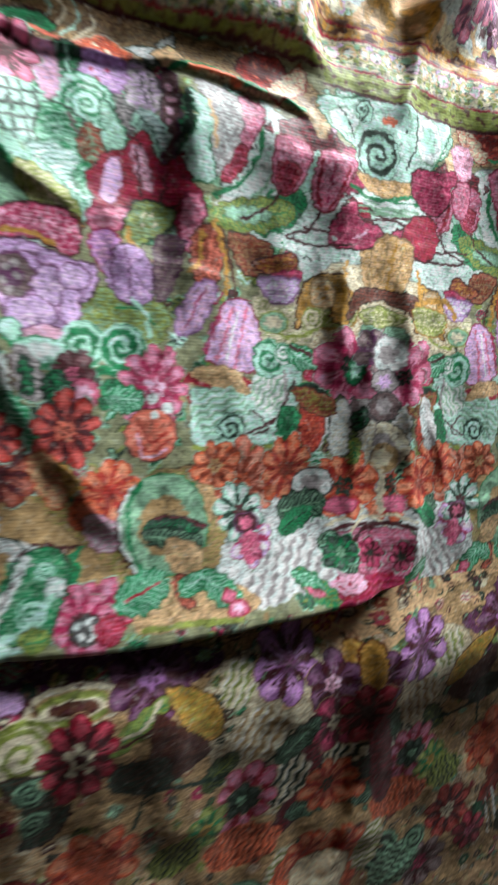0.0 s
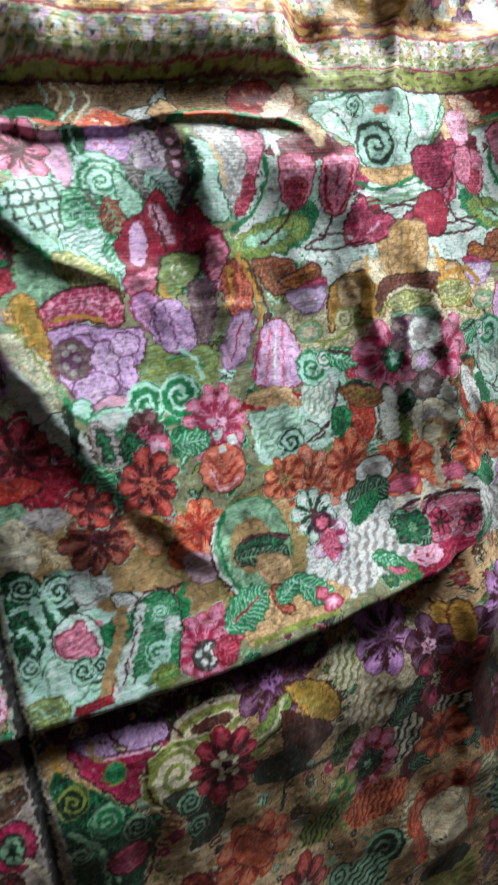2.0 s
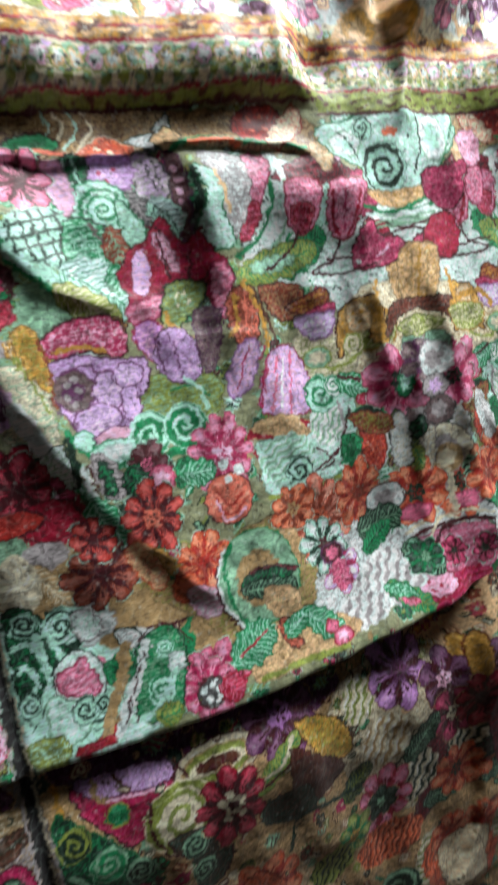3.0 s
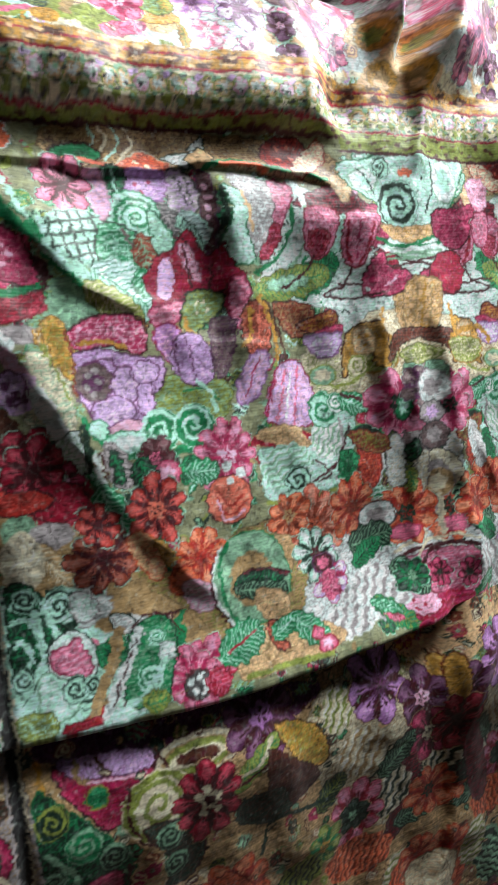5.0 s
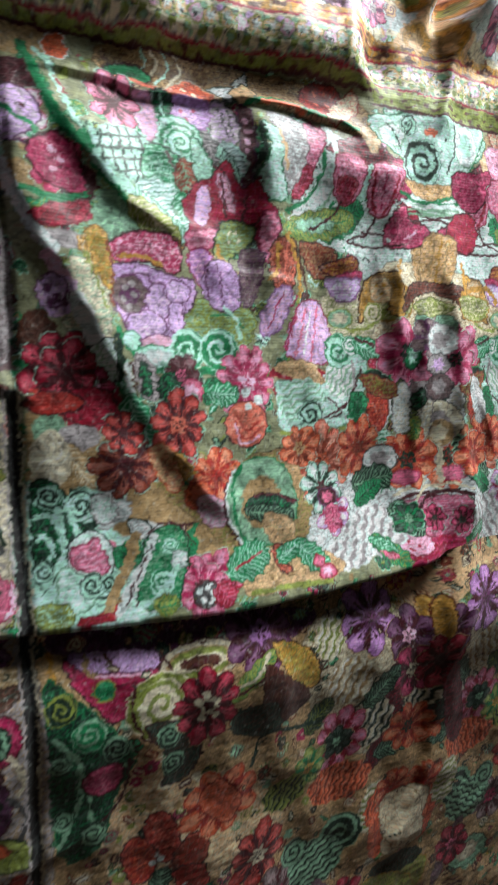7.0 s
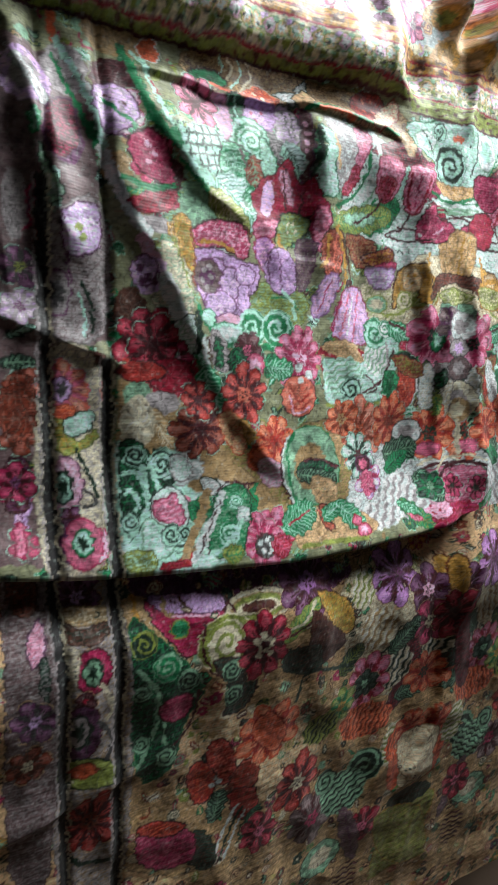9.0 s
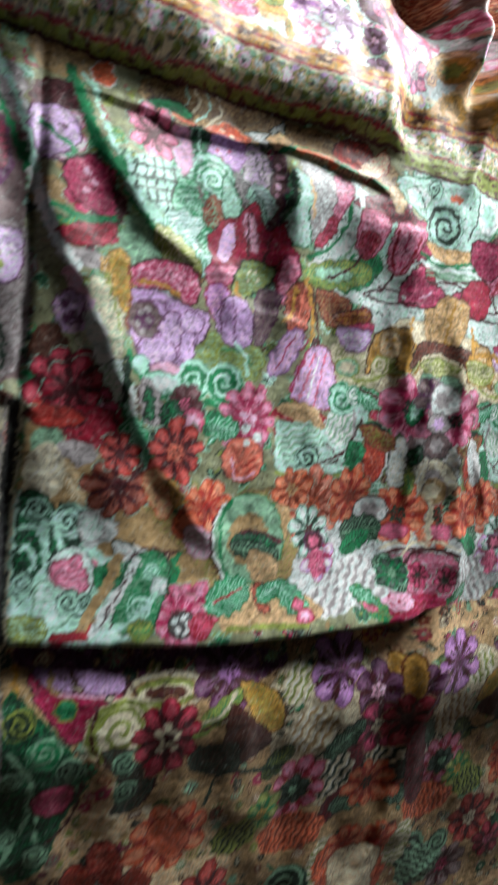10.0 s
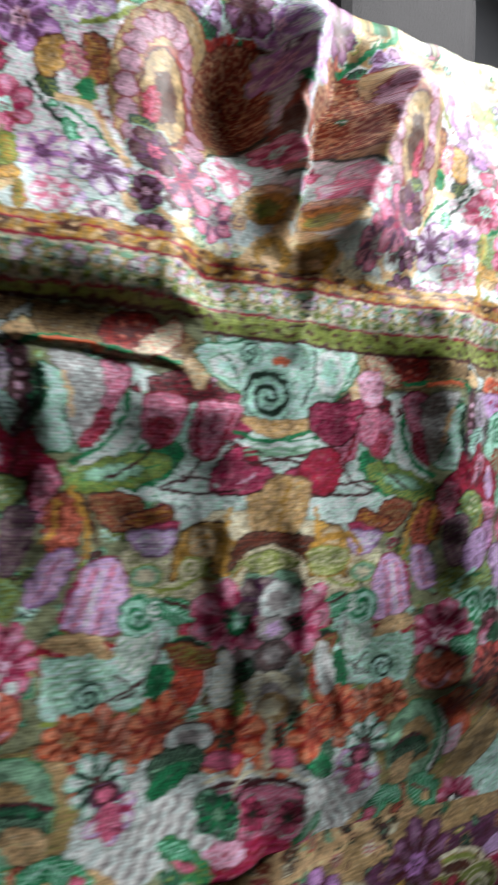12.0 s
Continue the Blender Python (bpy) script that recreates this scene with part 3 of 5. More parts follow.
    leaf(100, 344, 110, 337, 4, OLIVE, GREEN); bloom(185, 469, 14, PURPLE, ICE, 5, LILAC); poly(PEACH, 66, 295, 72, 310, 99, 335, 114, 316, 120, 298)
    ell(94, 310, 14, 11, 0, GOLD, TAN, TAN); ell(94, 306, 8, 4, 0, PEACH, "", ""); leaf(2, 460, -21, 459, 7, GREEN, MINT)
    leaf(-42, 452, -62, 439, 6, DKGREEN, GREEN); ell(-97, 441, 16, 8, 0, OLIVE, "", ""); ell(-74, 447, 11, 6, 0, RED, "", "")


def top_design():
    shape(ICE, "", PALEPINK, -135, 430, -76, 444, -14, 442, -10, 366, -18, 333, -58, 329, -82, 348, -118, 344, -119, 384)
    shape(GOLD, "", OLIVE, -152, 430, -112, 436, -117, 417, -138, 396, -150, 407); line(CREAM, 4.0, -146, 420, -129, 429, -111, 443)
    shape(PEACH, TAN, "", -152, 393, -141, 400, -145, 343, -155, 343); shape(GREEN, DKGREEN, "", -164, 393, -153, 395, -156, 360, -166, 360)
    shape(DKGREEN, "", OLIVE, -169, 360, -154, 360, -161, 322, -173, 326); ell(-131, 412, 9, 10, 0, ICE, OLIVE, ""); line(OLIVE, 4.0, -142, 407, -131, 399, -116, 404)
    line(GREEN, 2.4, -135, 392, -127, 377, -127, 360); shape(MINT, GREEN, ICE, -138, 389, -127, 384, -125, 356, -132, 339, -140, 347)
    line(TAN, 2.4, -124, 391, -114, 370, -111, 341); shape(GOLD, "", PEACH, -107, 345, -90, 343, -74, 324, -104, 321)
    shape(OLIVE, "", SAGE, -106, 357, -77, 356, -76, 336, -95, 330); bloom(-158, 438, 14, PINK, PALEPINK, 5, CRIMSON); bloom(-157, 410, 16, MAGENTA, PALEPINK, 5, CRIMSON)
    bloom(-98, 406, 17, MAGENTA, PALEPINK, 5, MAROON); bloom(-83, 373, 17, PINK, MINT, 6, MAGENTA); bloom(-62, 345, 16, PALEPINK, PURPLE, 6, VIOLET)
    bloom(-29, 340, 19, LILAC, PURPLE, 6, PURPLE); bloom(-114, 339, 18, PINK, PALEPINK, 6, MAGENTA); bloom(-76, 429, 21, VIOLET, PALEPINK, 6, PURPLE)
    bloom(-41, 454, 20, LILAC, MAGENTA, 6, VIOLET); line(DKGREEN, 3.4, -119, 389, -110, 381, -97, 381); line(GREEN, 2.6, -99, 379, -101, 363, -88, 355)
    line(DKGREEN, 2.6, -71, 390, -57, 373, -43, 364); line(OLIVE, 3.6, -42, 434, -23, 440, -9, 452); leaf(-64, 396, -53, 384, 9, DKGREEN, OLIVE)
    leaf(-48, 369, -43, 356, 7, GREEN, MINT); leaf(-83, 354, -79, 332, 8, OLIVE, GOLD); shape(GOLD, RUST, PEACH, -66, 417, -51, 422, -50, 404, -60, 395, -66, 402)
    shape(RUST, BROWN, GOLD, -39, 426, -26, 424, -26, 399, -36, 401); leaf(-47, 419, -39, 399, 10, PINK, CREAM); ell(-36, 392, 6, 7, 0, GREEN, OLIVE, "")
    # medallion colours and loops scaled down: the hollow's shade painted into them
    line(PEACH, 5.0, -53, 384, -33, 381, -23, 364, -12, 346); line(GREEN, 2.4, -49, 379, -31, 367, -20, 353); ell(20, 403, 44, 62, 0, TAN, RUST, RUST)
    ell(14, 401, 17, 32, 0, TAN, MAROON, BROWN); scallops(14, 400, 27, 50, 20, CRIMSON * 0.6, PALEPINK * 0.55); leaf(4, 381, 5, 405, 9, CRIMSON, PINK)
    # rust ground fills the hollow, darkened for its shade
    leaf(-9, 380, 8, 374, 8, DKGREEN, OLIVE); shape(RUST, "", PEACH, 47, 450, 82, 460, 97, 442, 93, 401, 77, 394, 42, 393); line(DKGREEN, 3.0, 47, 374, 80, 393, 92, 399)
    shape(ICE, "", MINT, 46, 370, 90, 394, 93, 373, 87, 342, 61, 338, 44, 349); shape(ICE, "", LILAC, 75, 489, 114, 487, 101, 424, 95, 404, 94, 451)
    bloom(25, 344, 23, PINK, MAGENTA, 6, PURPLE); bloom(6, 359, 17, MAROON, PINK, 6, PURPLE); bloom(93, 475, 16, LILAC, PALEPINK, 6, VIOLET)
    bloom(98, 448, 14, LILAC, PALEPINK, 6, VIOLET); bloom(94, 381, 12, PINK, MINT, 6, MAGENTA); bloom(64, 360, 17, PALEPINK, PINK, 5, PINK)
    bloom(71, 481, 18, PURPLE, MAROON, 6, MAROON); bloom(-2, 328, 11, PURPLE, PALEPINK, 6, MAROON); shape(PEACH, "", CREAM, 61, 334, 80, 355, 95, 349, 103, 333)
    ell(85, 339, 12, 10, 0, GOLD, TAN, OLIVE)


def main_ground():
    shape(ICE, "", MINT, -17, 220, 33, 208, 68, 195, 156, 210, 196, 188, 184, 115, 90, 123, 23, 136, -33, 148)
    shape(SAGE, "", OLIVE, -184, 167, -149, 166, -115, 135, -158, 129, -180, 105, -197, 115)
    shape(CREAM, "", SAGE, -197, 115, -177, 105, -174, 78, -177, 51, -191, 55, -204, 85); shape(OLIVE, "", SAGE, -119, 95, -67, 88, -72, 63, -121, 70)
    shape(CREAM, "", OLIVE, 7, 112, 49, 97, 40, 57, 2, 64)
    shape(TAN, "", OLIVE, -178, 23, -126, -38, -63, -18, 39, -16, 66, -56, 21, -87, -34, -119, -93, -105, -130, -61, -185, -4)
    shape(ICE, "", GREY, 16, -23, 71, -20, 114, -55, 93, -91, 46, -104, -2, -113, -23, -89); shape(CREAM, "", TAN, 61, 131, 183, 110, 177, 57, 64, 78)
    shape(MINT, "", ICE, -229, -22, -150, -45, -122, -91, -137, -123, -232, -112); shape(TAN, "", "", -194, -1, -162, -30, -108, -68, -93, -105, -156, -70, -189, -25)


def main_design():
    # tan ground hatched brown for the shade under the lip
    shape(TAN, "", BROWN, -161, 260, -75, 257, 34, 246, 37, 223, -69, 231, -166, 237); line(MINT, 1.6, -143, 258, -139, 250, -149, 237)
    line(CREAM, 1.6, -135, 258, -131, 249, -142, 237); line(MINT, 1.6, -127, 258, -122, 249, -134, 235); line(CREAM, 1.6, -118, 258, -114, 249, -126, 234)
    shape(GREEN, MAROON, "", -164, 245, -145, 248, -136, 240, -149, 234, -167, 235); line(SALMON, 3.2, -167, 236, -148, 237, -133, 233)
    shape(ORANGE, CREAM, RED, -124, 235, -106, 244, -94, 235, -93, 229, -124, 230); dots(CREAM, 1.8, -114, 235, -106, 232)
    shape(ICE, DKGREEN, GREY, -93, 239, -78, 243, -64, 257, -69, 236, -82, 231); shape(PEACH, DKGREEN, "", -81, 236, -68, 246, -64, 235, -72, 230)
    shape(RED, MAROON, MAROON, -20, 250, -6, 256, 13, 253, 11, 235, -14, 230, -25, 237); dots(SALMON, 1.6, -10, 248, 0, 250, 1, 241, -11, 239)
    line(GREEN, 3.2, -69, 230, -51, 234, -18, 230, 28, 227); line(ORANGE, 3.4, -58, 232, -39, 232, -25, 229)
    shape(CREAM, RED, SALMON, -4, 232, 17, 250, 27, 255, 29, 242, 6, 227); shape(MAROON, "", CRIMSON, -4, 209, 37, 225, 53, 216, 61, 207, 32, 201, 4, 203)
    shape(PEACH, "", CREAM, 31, 228, 49, 232, 49, 218, 41, 211)
    shape(MINT, GREEN, ICE, 41, 240, 72, 246, 94, 260, 127, 253, 167, 253, 154, 223, 136, 202, 101, 194, 75, 199, 74, 213, 55, 220, 45, 228)
    curl(95, 211, 19, MINT, DKGREEN, 1); ell(63, 229, 13, 8, 0, ICE, SAGE, MINT); ell(143, 232, 12, 17, 0, ICE, SAGE, MINT); curl(80, 240, 8, MINT, DKGREEN, -1)
    line(DKGREEN, 1.6, 57, 238, 68, 229, 73, 217); line(DKGREEN, 1.6, 129, 247, 131, 228, 121, 206); line(SAGE, 1.8, 86, 249, 106, 251, 121, 243)
    dots(ORANGE, 3.0, 99, 236, 106, 235, 103, 238); dots(DKGREEN, 1.6, 87, 225, 93, 227, 79, 234, 119, 233)
    shape(PEACH, "", GOLD, 74, 195, 102, 195, 132, 196, 118, 185, 94, 184); line(GREEN, 3.0, 67, 186, 94, 180, 118, 185, 137, 191)
    line(ICE, 2.6, 71, 179, 98, 175, 133, 182); line(SAGE, 2.0, 68, 173, 98, 174, 138, 178); line(SAGE, 1.6, 75, 169, 105, 171, 134, 174)
    line(MAROON, 2.2, 71, 164, 97, 166, 130, 172, 140, 174); line(GREEN, 3.6, -10, 213, -8, 192, -21, 170, -40, 159); line(ICE, 5.0, 2, 213, 2, 188, -14, 165, -36, 154)
    line(SAGE, 2.0, 4, 205, 5, 184, -7, 164); line(GREEN, 2.2, 6, 171, -6, 157, -23, 151); line(MINT, 4.4, 38, 200, 34, 181, 19, 166, -2, 151)
    line(GREEN, 1.6, 41, 196, 38, 179, 24, 166); leaf(-3, 148, 35, 172, 19, GREEN, DKGREEN); leaf(-38, 146, 28, 162, 17, OLIVE, GREEN)
    leaf(-27, 151, 8, 156, 8, SAGE, MINT); shape(PINK, CRIMSON, PALEPINK, 5, 203, 31, 204, 31, 185, 21, 172, 10, 172, 4, 181)
    shape(CRIMSON, "", PINK, 7, 188, 26, 188, 21, 174, 11, 173); shape(PINK, CRIMSON, PALEPINK, 43, 202, 58, 204, 75, 202, 65, 182, 57, 167, 46, 166, 38, 181)
    line(CRIMSON, 2.6, 43, 196, 43, 179, 48, 167); line(CRIMSON, 2.2, 68, 196, 61, 178, 54, 167); line(MAGENTA, 1.6, 54, 198, 52, 171)
    shape(MAGENTA, MAROON, PINK, 76, 175, 81, 164, 99, 161, 104, 154, 94, 145, 70, 142, 58, 144, 58, 156, 64, 168); line(PINK, 1.8, 69, 164, 71, 153, 63, 146)
    line(PALEPINK, 1.6, 90, 157, 78, 150); dots(ICE, 1.6, 61, 148); shape(MAGENTA, MAROON, PINK, 131, 207, 151, 210, 166, 206, 165, 189, 154, 178, 138, 185, 129, 197)
    shape(CRIMSON, MAROON, MAGENTA, 136, 175, 154, 174, 158, 155, 147, 142, 127, 148, 122, 160); shape(PALEPINK, "", PINK, 168, 231, 189, 236, 189, 214, 174, 209)
    shape(PINK, MAGENTA, PALEPINK, 172, 204, 187, 207, 188, 188, 178, 179, 170, 187); line(MAROON, 2.0, 12, 172, 5, 161, -17, 149)
    line(MAROON, 2.0, 48, 165, 41, 152, 20, 145, 45, 142, 75, 145); line(MAROON, 1.8, 154, 149, 170, 152, 189, 153)
    shape(MAGENTA, "", PINK, 153, 207, 169, 214, 171, 204, 158, 200); shape(PEACH, TAN, GOLD, 103, 155, 118, 155, 132, 151, 131, 130, 123, 114, 111, 113, 97, 118, 95, 135)
    line(TAN, 1.8, 109, 151, 105, 121); line(TAN, 1.8, 123, 149, 119, 119); line(GOLD, 2.0, 116, 152, 112, 116)
    shape(GOLD, BROWN, TAN, 41, 115, 60, 122, 69, 121, 74, 99, 75, 86, 65, 89, 62, 103, 49, 97, 36, 83); shape(PEACH, TAN, CREAM, 49, 119, 63, 116, 63, 100, 49, 103)
    dots(GOLD, 1.8, 53, 113, 59, 113, 57, 106); line(GOLD, 3.4, 72, 133, 70, 117, 71, 92)
    shape(BROWN, "", RUST, 80, 111, 101, 117, 139, 112, 136, 105, 110, 109, 87, 102, 76, 91, 74, 97); shape(OLIVE, "", CREAM, 86, 96, 108, 104, 122, 93, 102, 87)
    line(GOLD, 4.4, 137, 107, 169, 114, 183, 101); shape(OLIVE, GOLD, CREAM, 136, 105, 171, 103, 167, 86, 140, 87)
    shape(SAGE, "", MINT, 114, 88, 128, 87, 132, 69, 113, 71); curl(50, 91, 9, CREAM, OLIVE, 1); line(OLIVE, 2.4, 11, 88, 30, 76, 56, 84, 61, 95)
    ell(18, 86, 11, 7, 0, SAGE, OLIVE, CREAM); shape(PINK, MAGENTA, PALEPINK, -24, 221, -6, 218, -13, 199, -22, 184, -29, 189)
    shape(CRIMSON, "", PINK, -29, 191, -17, 189, -24, 173, -36, 168); shape(GREY, "", ICE, -55, 225, -26, 221, -25, 193, -42, 168, -46, 189, -48, 212)
    shape(MINT, GREEN, ICE, -60, 217, -49, 211, -43, 199, -48, 188, -43, 177, -42, 166, -58, 166, -67, 174, -60, 187, -55, 201)
    # dark green line beside the upright fold: its shaded side painted in
    line(PEACH, 3.2, -48, 212, -44, 201, -42, 187); line(DKGREEN, 4.2, -62, 215, -60, 200, -65, 185, -69, 174)
    shape(MAROON, PURPLE, MAUVE, -74, 229, -68, 223, -66, 203, -70, 174, -76, 187, -75, 208); dots(PALEPINK, 2.0, -72, 217, -71, 209, -71, 202, -71, 196)
    shape(GREY, DKGREY, LILAC, -95, 228, -80, 227, -76, 208, -82, 198, -90, 198, -96, 208); line(DKGREY, 1.4, -88, 226, -84, 206); line(DKGREY, 1.4, -82, 225, -81, 206)
    leaf(-107, 209, -93, 186, 11, DKGREY, GREY); leaf(-89, 198, -73, 180, 13, MINT, DKGREEN)
    shape(LILAC, VIOLET, VIOLET, -124, 228, -96, 227, -101, 210, -115, 210, -125, 212); dots(MAGENTA, 1.8, -115, 221, -107, 223, -113, 215)
    shape(DKGREEN, "", GREEN, -137, 232, -122, 229, -126, 215, -136, 205, -140, 213); line(MINT, 1.4, -136, 229, -133, 212); line(MINT, 1.4, -130, 229, -129, 215)
    ell(-121, 199, 17, 17, 0, MINT, GREEN, ""); line(GREEN, 2.6, -133, 195, -131, 205, -121, 210, -111, 208, -109, 195); curl(-119, 197, 10, MINT, GREEN, 1)
    shape(MINT, GREEN, SAGE, -111, 202, -103, 195, -97, 183, -99, 175, -108, 175, -111, 188)
    shape(PALEPINK, "", LILAC, -149, 230, -137, 228, -134, 213, -137, 199, -144, 198, -149, 215); line(GREEN, 2.6, -153, 215, -148, 205, -143, 196)
    bloom(-163, 220, 19, PINK, MAROON, 7, MAROON); dots(MAROON, 2.0, -156, 228, -166, 215, -159, 212)
    net(MINT, DKGREEN, 7.5, -176, 198, -156, 203, -143, 200, -140, 179, -143, 165, -162, 168, -181, 178)
    shape(GREEN, DKGREEN, MINT, -144, 192, -129, 192, -116, 176, -114, 162, -133, 164, -147, 167); line(MAUVE, 2.2, -130, 190, -123, 177, -117, 163)
    leaf(-118, 185, -114, 162, 11, RUST, SAGE); line(MINT, 5.0, -181, 178, -169, 167, -155, 159); line(GREEN, 2.4, -182, 174, -170, 163, -159, 155)
    leaf(-149, 163, -113, 136, 29, MINT, GREEN); leaf(-119, 163, -118, 146, 13, GREEN, MINT); leaf(-156, 153, -122, 130, 14, OLIVE, CREAM)
    leaf(-133, 133, -120, 124, 9, BROWN, GOLD)
    shape(CRIMSON, MAROON, MAGENTA, -87, 189, -79, 178, -71, 172, -63, 179, -57, 164, -48, 156, -47, 142, -55, 126, -62, 134, -67, 145, -80, 151, -93, 139, -109, 130, -116, 133, -114, 145, -118, 157, -109, 171, -97, 177)
    shape(LILAC, CRIMSON, PALEPINK, -107, 168, -99, 170, -98, 157, -103, 144, -110, 148); shape(PALEPINK, "", CRIMSON, -93, 179, -86, 179, -80, 165, -79, 156, -88, 163)
    line(MAROON, 2.0, -85, 152, -88, 173, -89, 184); line(MAROON, 2.0, -74, 151, -70, 167); line(MAROON, 1.8, -67, 146, -57, 157); line(MAROON, 1.6, -90, 146, -110, 140)
    shape(PINK, MAGENTA, PALEPINK, -59, 154, -49, 155, -48, 138, -54, 122, -61, 134); shape(PINK, MAGENTA, PALEPINK, -117, 137, -94, 143, -99, 130, -113, 128)
    shape(OLIVE, DKGREEN, SAGE, -87, 148, -74, 150, -64, 144, -69, 134, -80, 127, -88, 119, -96, 128, -93, 139); line(GOLD, 3.0, -93, 132, -91, 123, -85, 120)
    dots(CREAM, 1.4, -83, 142, -78, 143, -76, 137, -84, 135); shape(VIOLET, MAGENTA, PALEPINK, -114, 127, -100, 126, -100, 112, -106, 104, -114, 115)
    shape(LILAC, PURPLE, VIOLET, -98, 120, -82, 118, -76, 101, -81, 87, -97, 91, -105, 104); line(PURPLE, 1.4, -93, 118, -89, 93); line(PURPLE, 1.4, -103, 120, -99, 91)
    # mauve petal: lilac in shadow, the shadow painted into its colour
    shape(MAUVE, PURPLE, PURPLE, -73, 130, -58, 126, -64, 99, -72, 91, -75, 112); shape(RUST, BROWN, SALMON, -53, 132, -40, 141, -30, 130, -32, 108, -45, 102, -51, 110)
    line(GOLD, 3.0, -47, 135, -47, 117, -53, 111); line(SALMON, 2.4, -40, 134, -40, 109); line(BROWN, 2.6, -34, 140, -22, 118, -15, 97)
    line(GOLD, 3.6, -39, 143, -27, 122, -25, 100); shape(RUST, BROWN, TAN, -27, 138, 5, 138, 10, 122, -5, 115, -17, 122)
    shape(RUST, MAROON, GOLD, -4, 124, 12, 129, 28, 133, 31, 123, 12, 118); shape(MAGENTA, "", PINK, 12, 118, 36, 123, 36, 116, 20, 113)
    shape(LILAC, VIOLET, ICE, 2, 114, 23, 116, 36, 115, 31, 102, 16, 100); shape(LILAC, VIOLET, PALEPINK, -48, 103, -33, 102, -38, 83, -48, 72, -58, 72, -59, 80)
    line(MAGENTA, 1.4, -41, 102, -52, 75); shape(LILAC, MAGENTA, PALEPINK, -26, 92, -5, 98, 7, 80, 3, 52, -17, 50, -31, 55, -37, 62); line(PINK, 2.0, -17, 92, -28, 56)
    line(PINK, 2.0, -4, 94, -14, 51); line(MAGENTA, 2.2, -27, 93, -36, 60); line(ICE, 1.6, -12, 91, -21, 57)
    shape(PEACH, "", TAN, -43, 49, -23, 52, 0, 44, 3, 33, -23, 36, -45, 40); line(CRIMSON, 3.6, -46, 43, -24, 35, 6, 31, -4, 44)
    line(CRIMSON, 3.6, -47, 45, -47, 33, -42, 20); shape(MAGENTA, MAROON, PALEPINK, -175, 119, -166, 131, -150, 136, -129, 134, -121, 121, -127, 110, -144, 117, -163, 116)
    line(GOLD, 2.6, -165, 119, -150, 120, -135, 115)
    shape(LILAC, PURPLE, VIOLET, -168, 113, -148, 114, -129, 108, -113, 107, -111, 93, -123, 78, -128, 62, -149, 60, -159, 72, -168, 83, -171, 97)
    ell(-159, 95, 12, 12, 0, MAUVE, PURPLE, PURPLE); dots(GREY, 2.2, -162, 99, -156, 95, -163, 92, -159, 87, -157, 102); ell(-138, 91, 9, 12, 0, LILAC, PURPLE, "")
    ell(-148, 75, 14, 9, 0, LILAC, PURPLE, ""); ell(-139, 62, 13, 6, 0, PALEPINK, PURPLE, ""); ell(-125, 82, 6, 12, 0, LILAC, PURPLE, "")
    ell(-124, 99, 9, 7, 0, LILAC, PURPLE, ""); line(PURPLE, 1.6, -163, 106, -149, 109, -143, 103)
    shape(GOLD, "", OLIVE, -187, 133, -176, 136, -171, 117, -171, 97, -180, 105, -186, 120); line(RUST, 1.6, -174, 128, -171, 111, -172, 87)
    line(OLIVE, 1.6, -189, 120, -181, 102, -175, 85); line(GREEN, 5.0, -169, 71, -161, 59, -149, 48, -133, 44, -125, 50, -115, 41, -103, 45, -90, 42)
    ell(-142, 54, 16, 7, 0, MINT, GREEN, ICE); curl(-117, 59, 15, GREEN, MINT, 1); curl(-93, 60, 15, GREEN, MINT, 1); ell(-160, 64, 6, 6, 0, MINT, GREEN, "")
    line(GREEN, 1.8, -99, 84, -83, 84, -73, 75); line(MINT, 3.0, -88, 89, -80, 82, -76, 68); bloom(-124, 41, 14, MAROON, PINK, 6, MAROON)
    ell(-117, 29, 9, 9, 0, PINK, MAGENTA, PALEPINK); shape(GREEN, "", DKGREEN, -103, 38, -93, 37, -99, 21, -107, 22); leaf(-156, 53, -143, 24, 13, GREY, DKGREY)
    leaf(-152, 48, -148, 27, 7, DKGREEN, GREEN); leaf(-135, 41, -128, 20, 14, DKGREEN, GREEN); line(ICE, 3.6, -164, 48, -160, 29, -145, 6)
    line(MAROON, 1.4, -161, 50, -157, 30, -145, 10); leaf(-163, 26, -147, -6, 14, GREEN, MINT); dots(ICE, 3.0, -146, -8, -150, -13, -152, -10)
    line(DKGREEN, 4.0, -170, 67, -168, 52, -169, 39); line(MAROON, 3.0, -175, 64, -173, 50); shape(ICE, DKGREEN, SAGE, -188, 57, -174, 64, -171, 39, -177, 34, -184, 46)
    bloom(-184, 35, 12, MAGENTA, PALEPINK, 6, MAROON); bloom(-202, 44, 20, CRIMSON, MAROON, 7, MAROON); ell(-189, 22, 18, 12, 0, CRIMSON, MAROON, "")
    ell(-211, 25, 18, 7, 0, RED, MAROON, ""); bloom(-71, 35, 25, PINK, PALEPINK, 11, MAGENTA); ell(-72, 5, 17, 17, 0, SALMON, MAROON, "")
    line(RED, 1.6, -83, 10, -75, -6, -59, 2); line(RED, 1.6, -79, 12, -73, 0, -62, 7); line(PALEPINK, 1.6, -82, 5, -76, -10, -62, -4)
    dots(ICE, 3.4, -72, 29, -71, 18, -62, 22); leaf(-101, 28, -77, 27, 14, GREEN, MINT); line(MAGENTA, 1.6, -84, 39, -74, 31); line(MAGENTA, 1.6, -72, 50, -71, 32)
    line(MAGENTA, 1.6, -54, 42, -65, 29); shape(MINT, "", ICE, -42, 37, -3, 32, 32, 63, 42, 44, 32, 7, 5, -1, -27, -6, -43, 3, -43, 22)
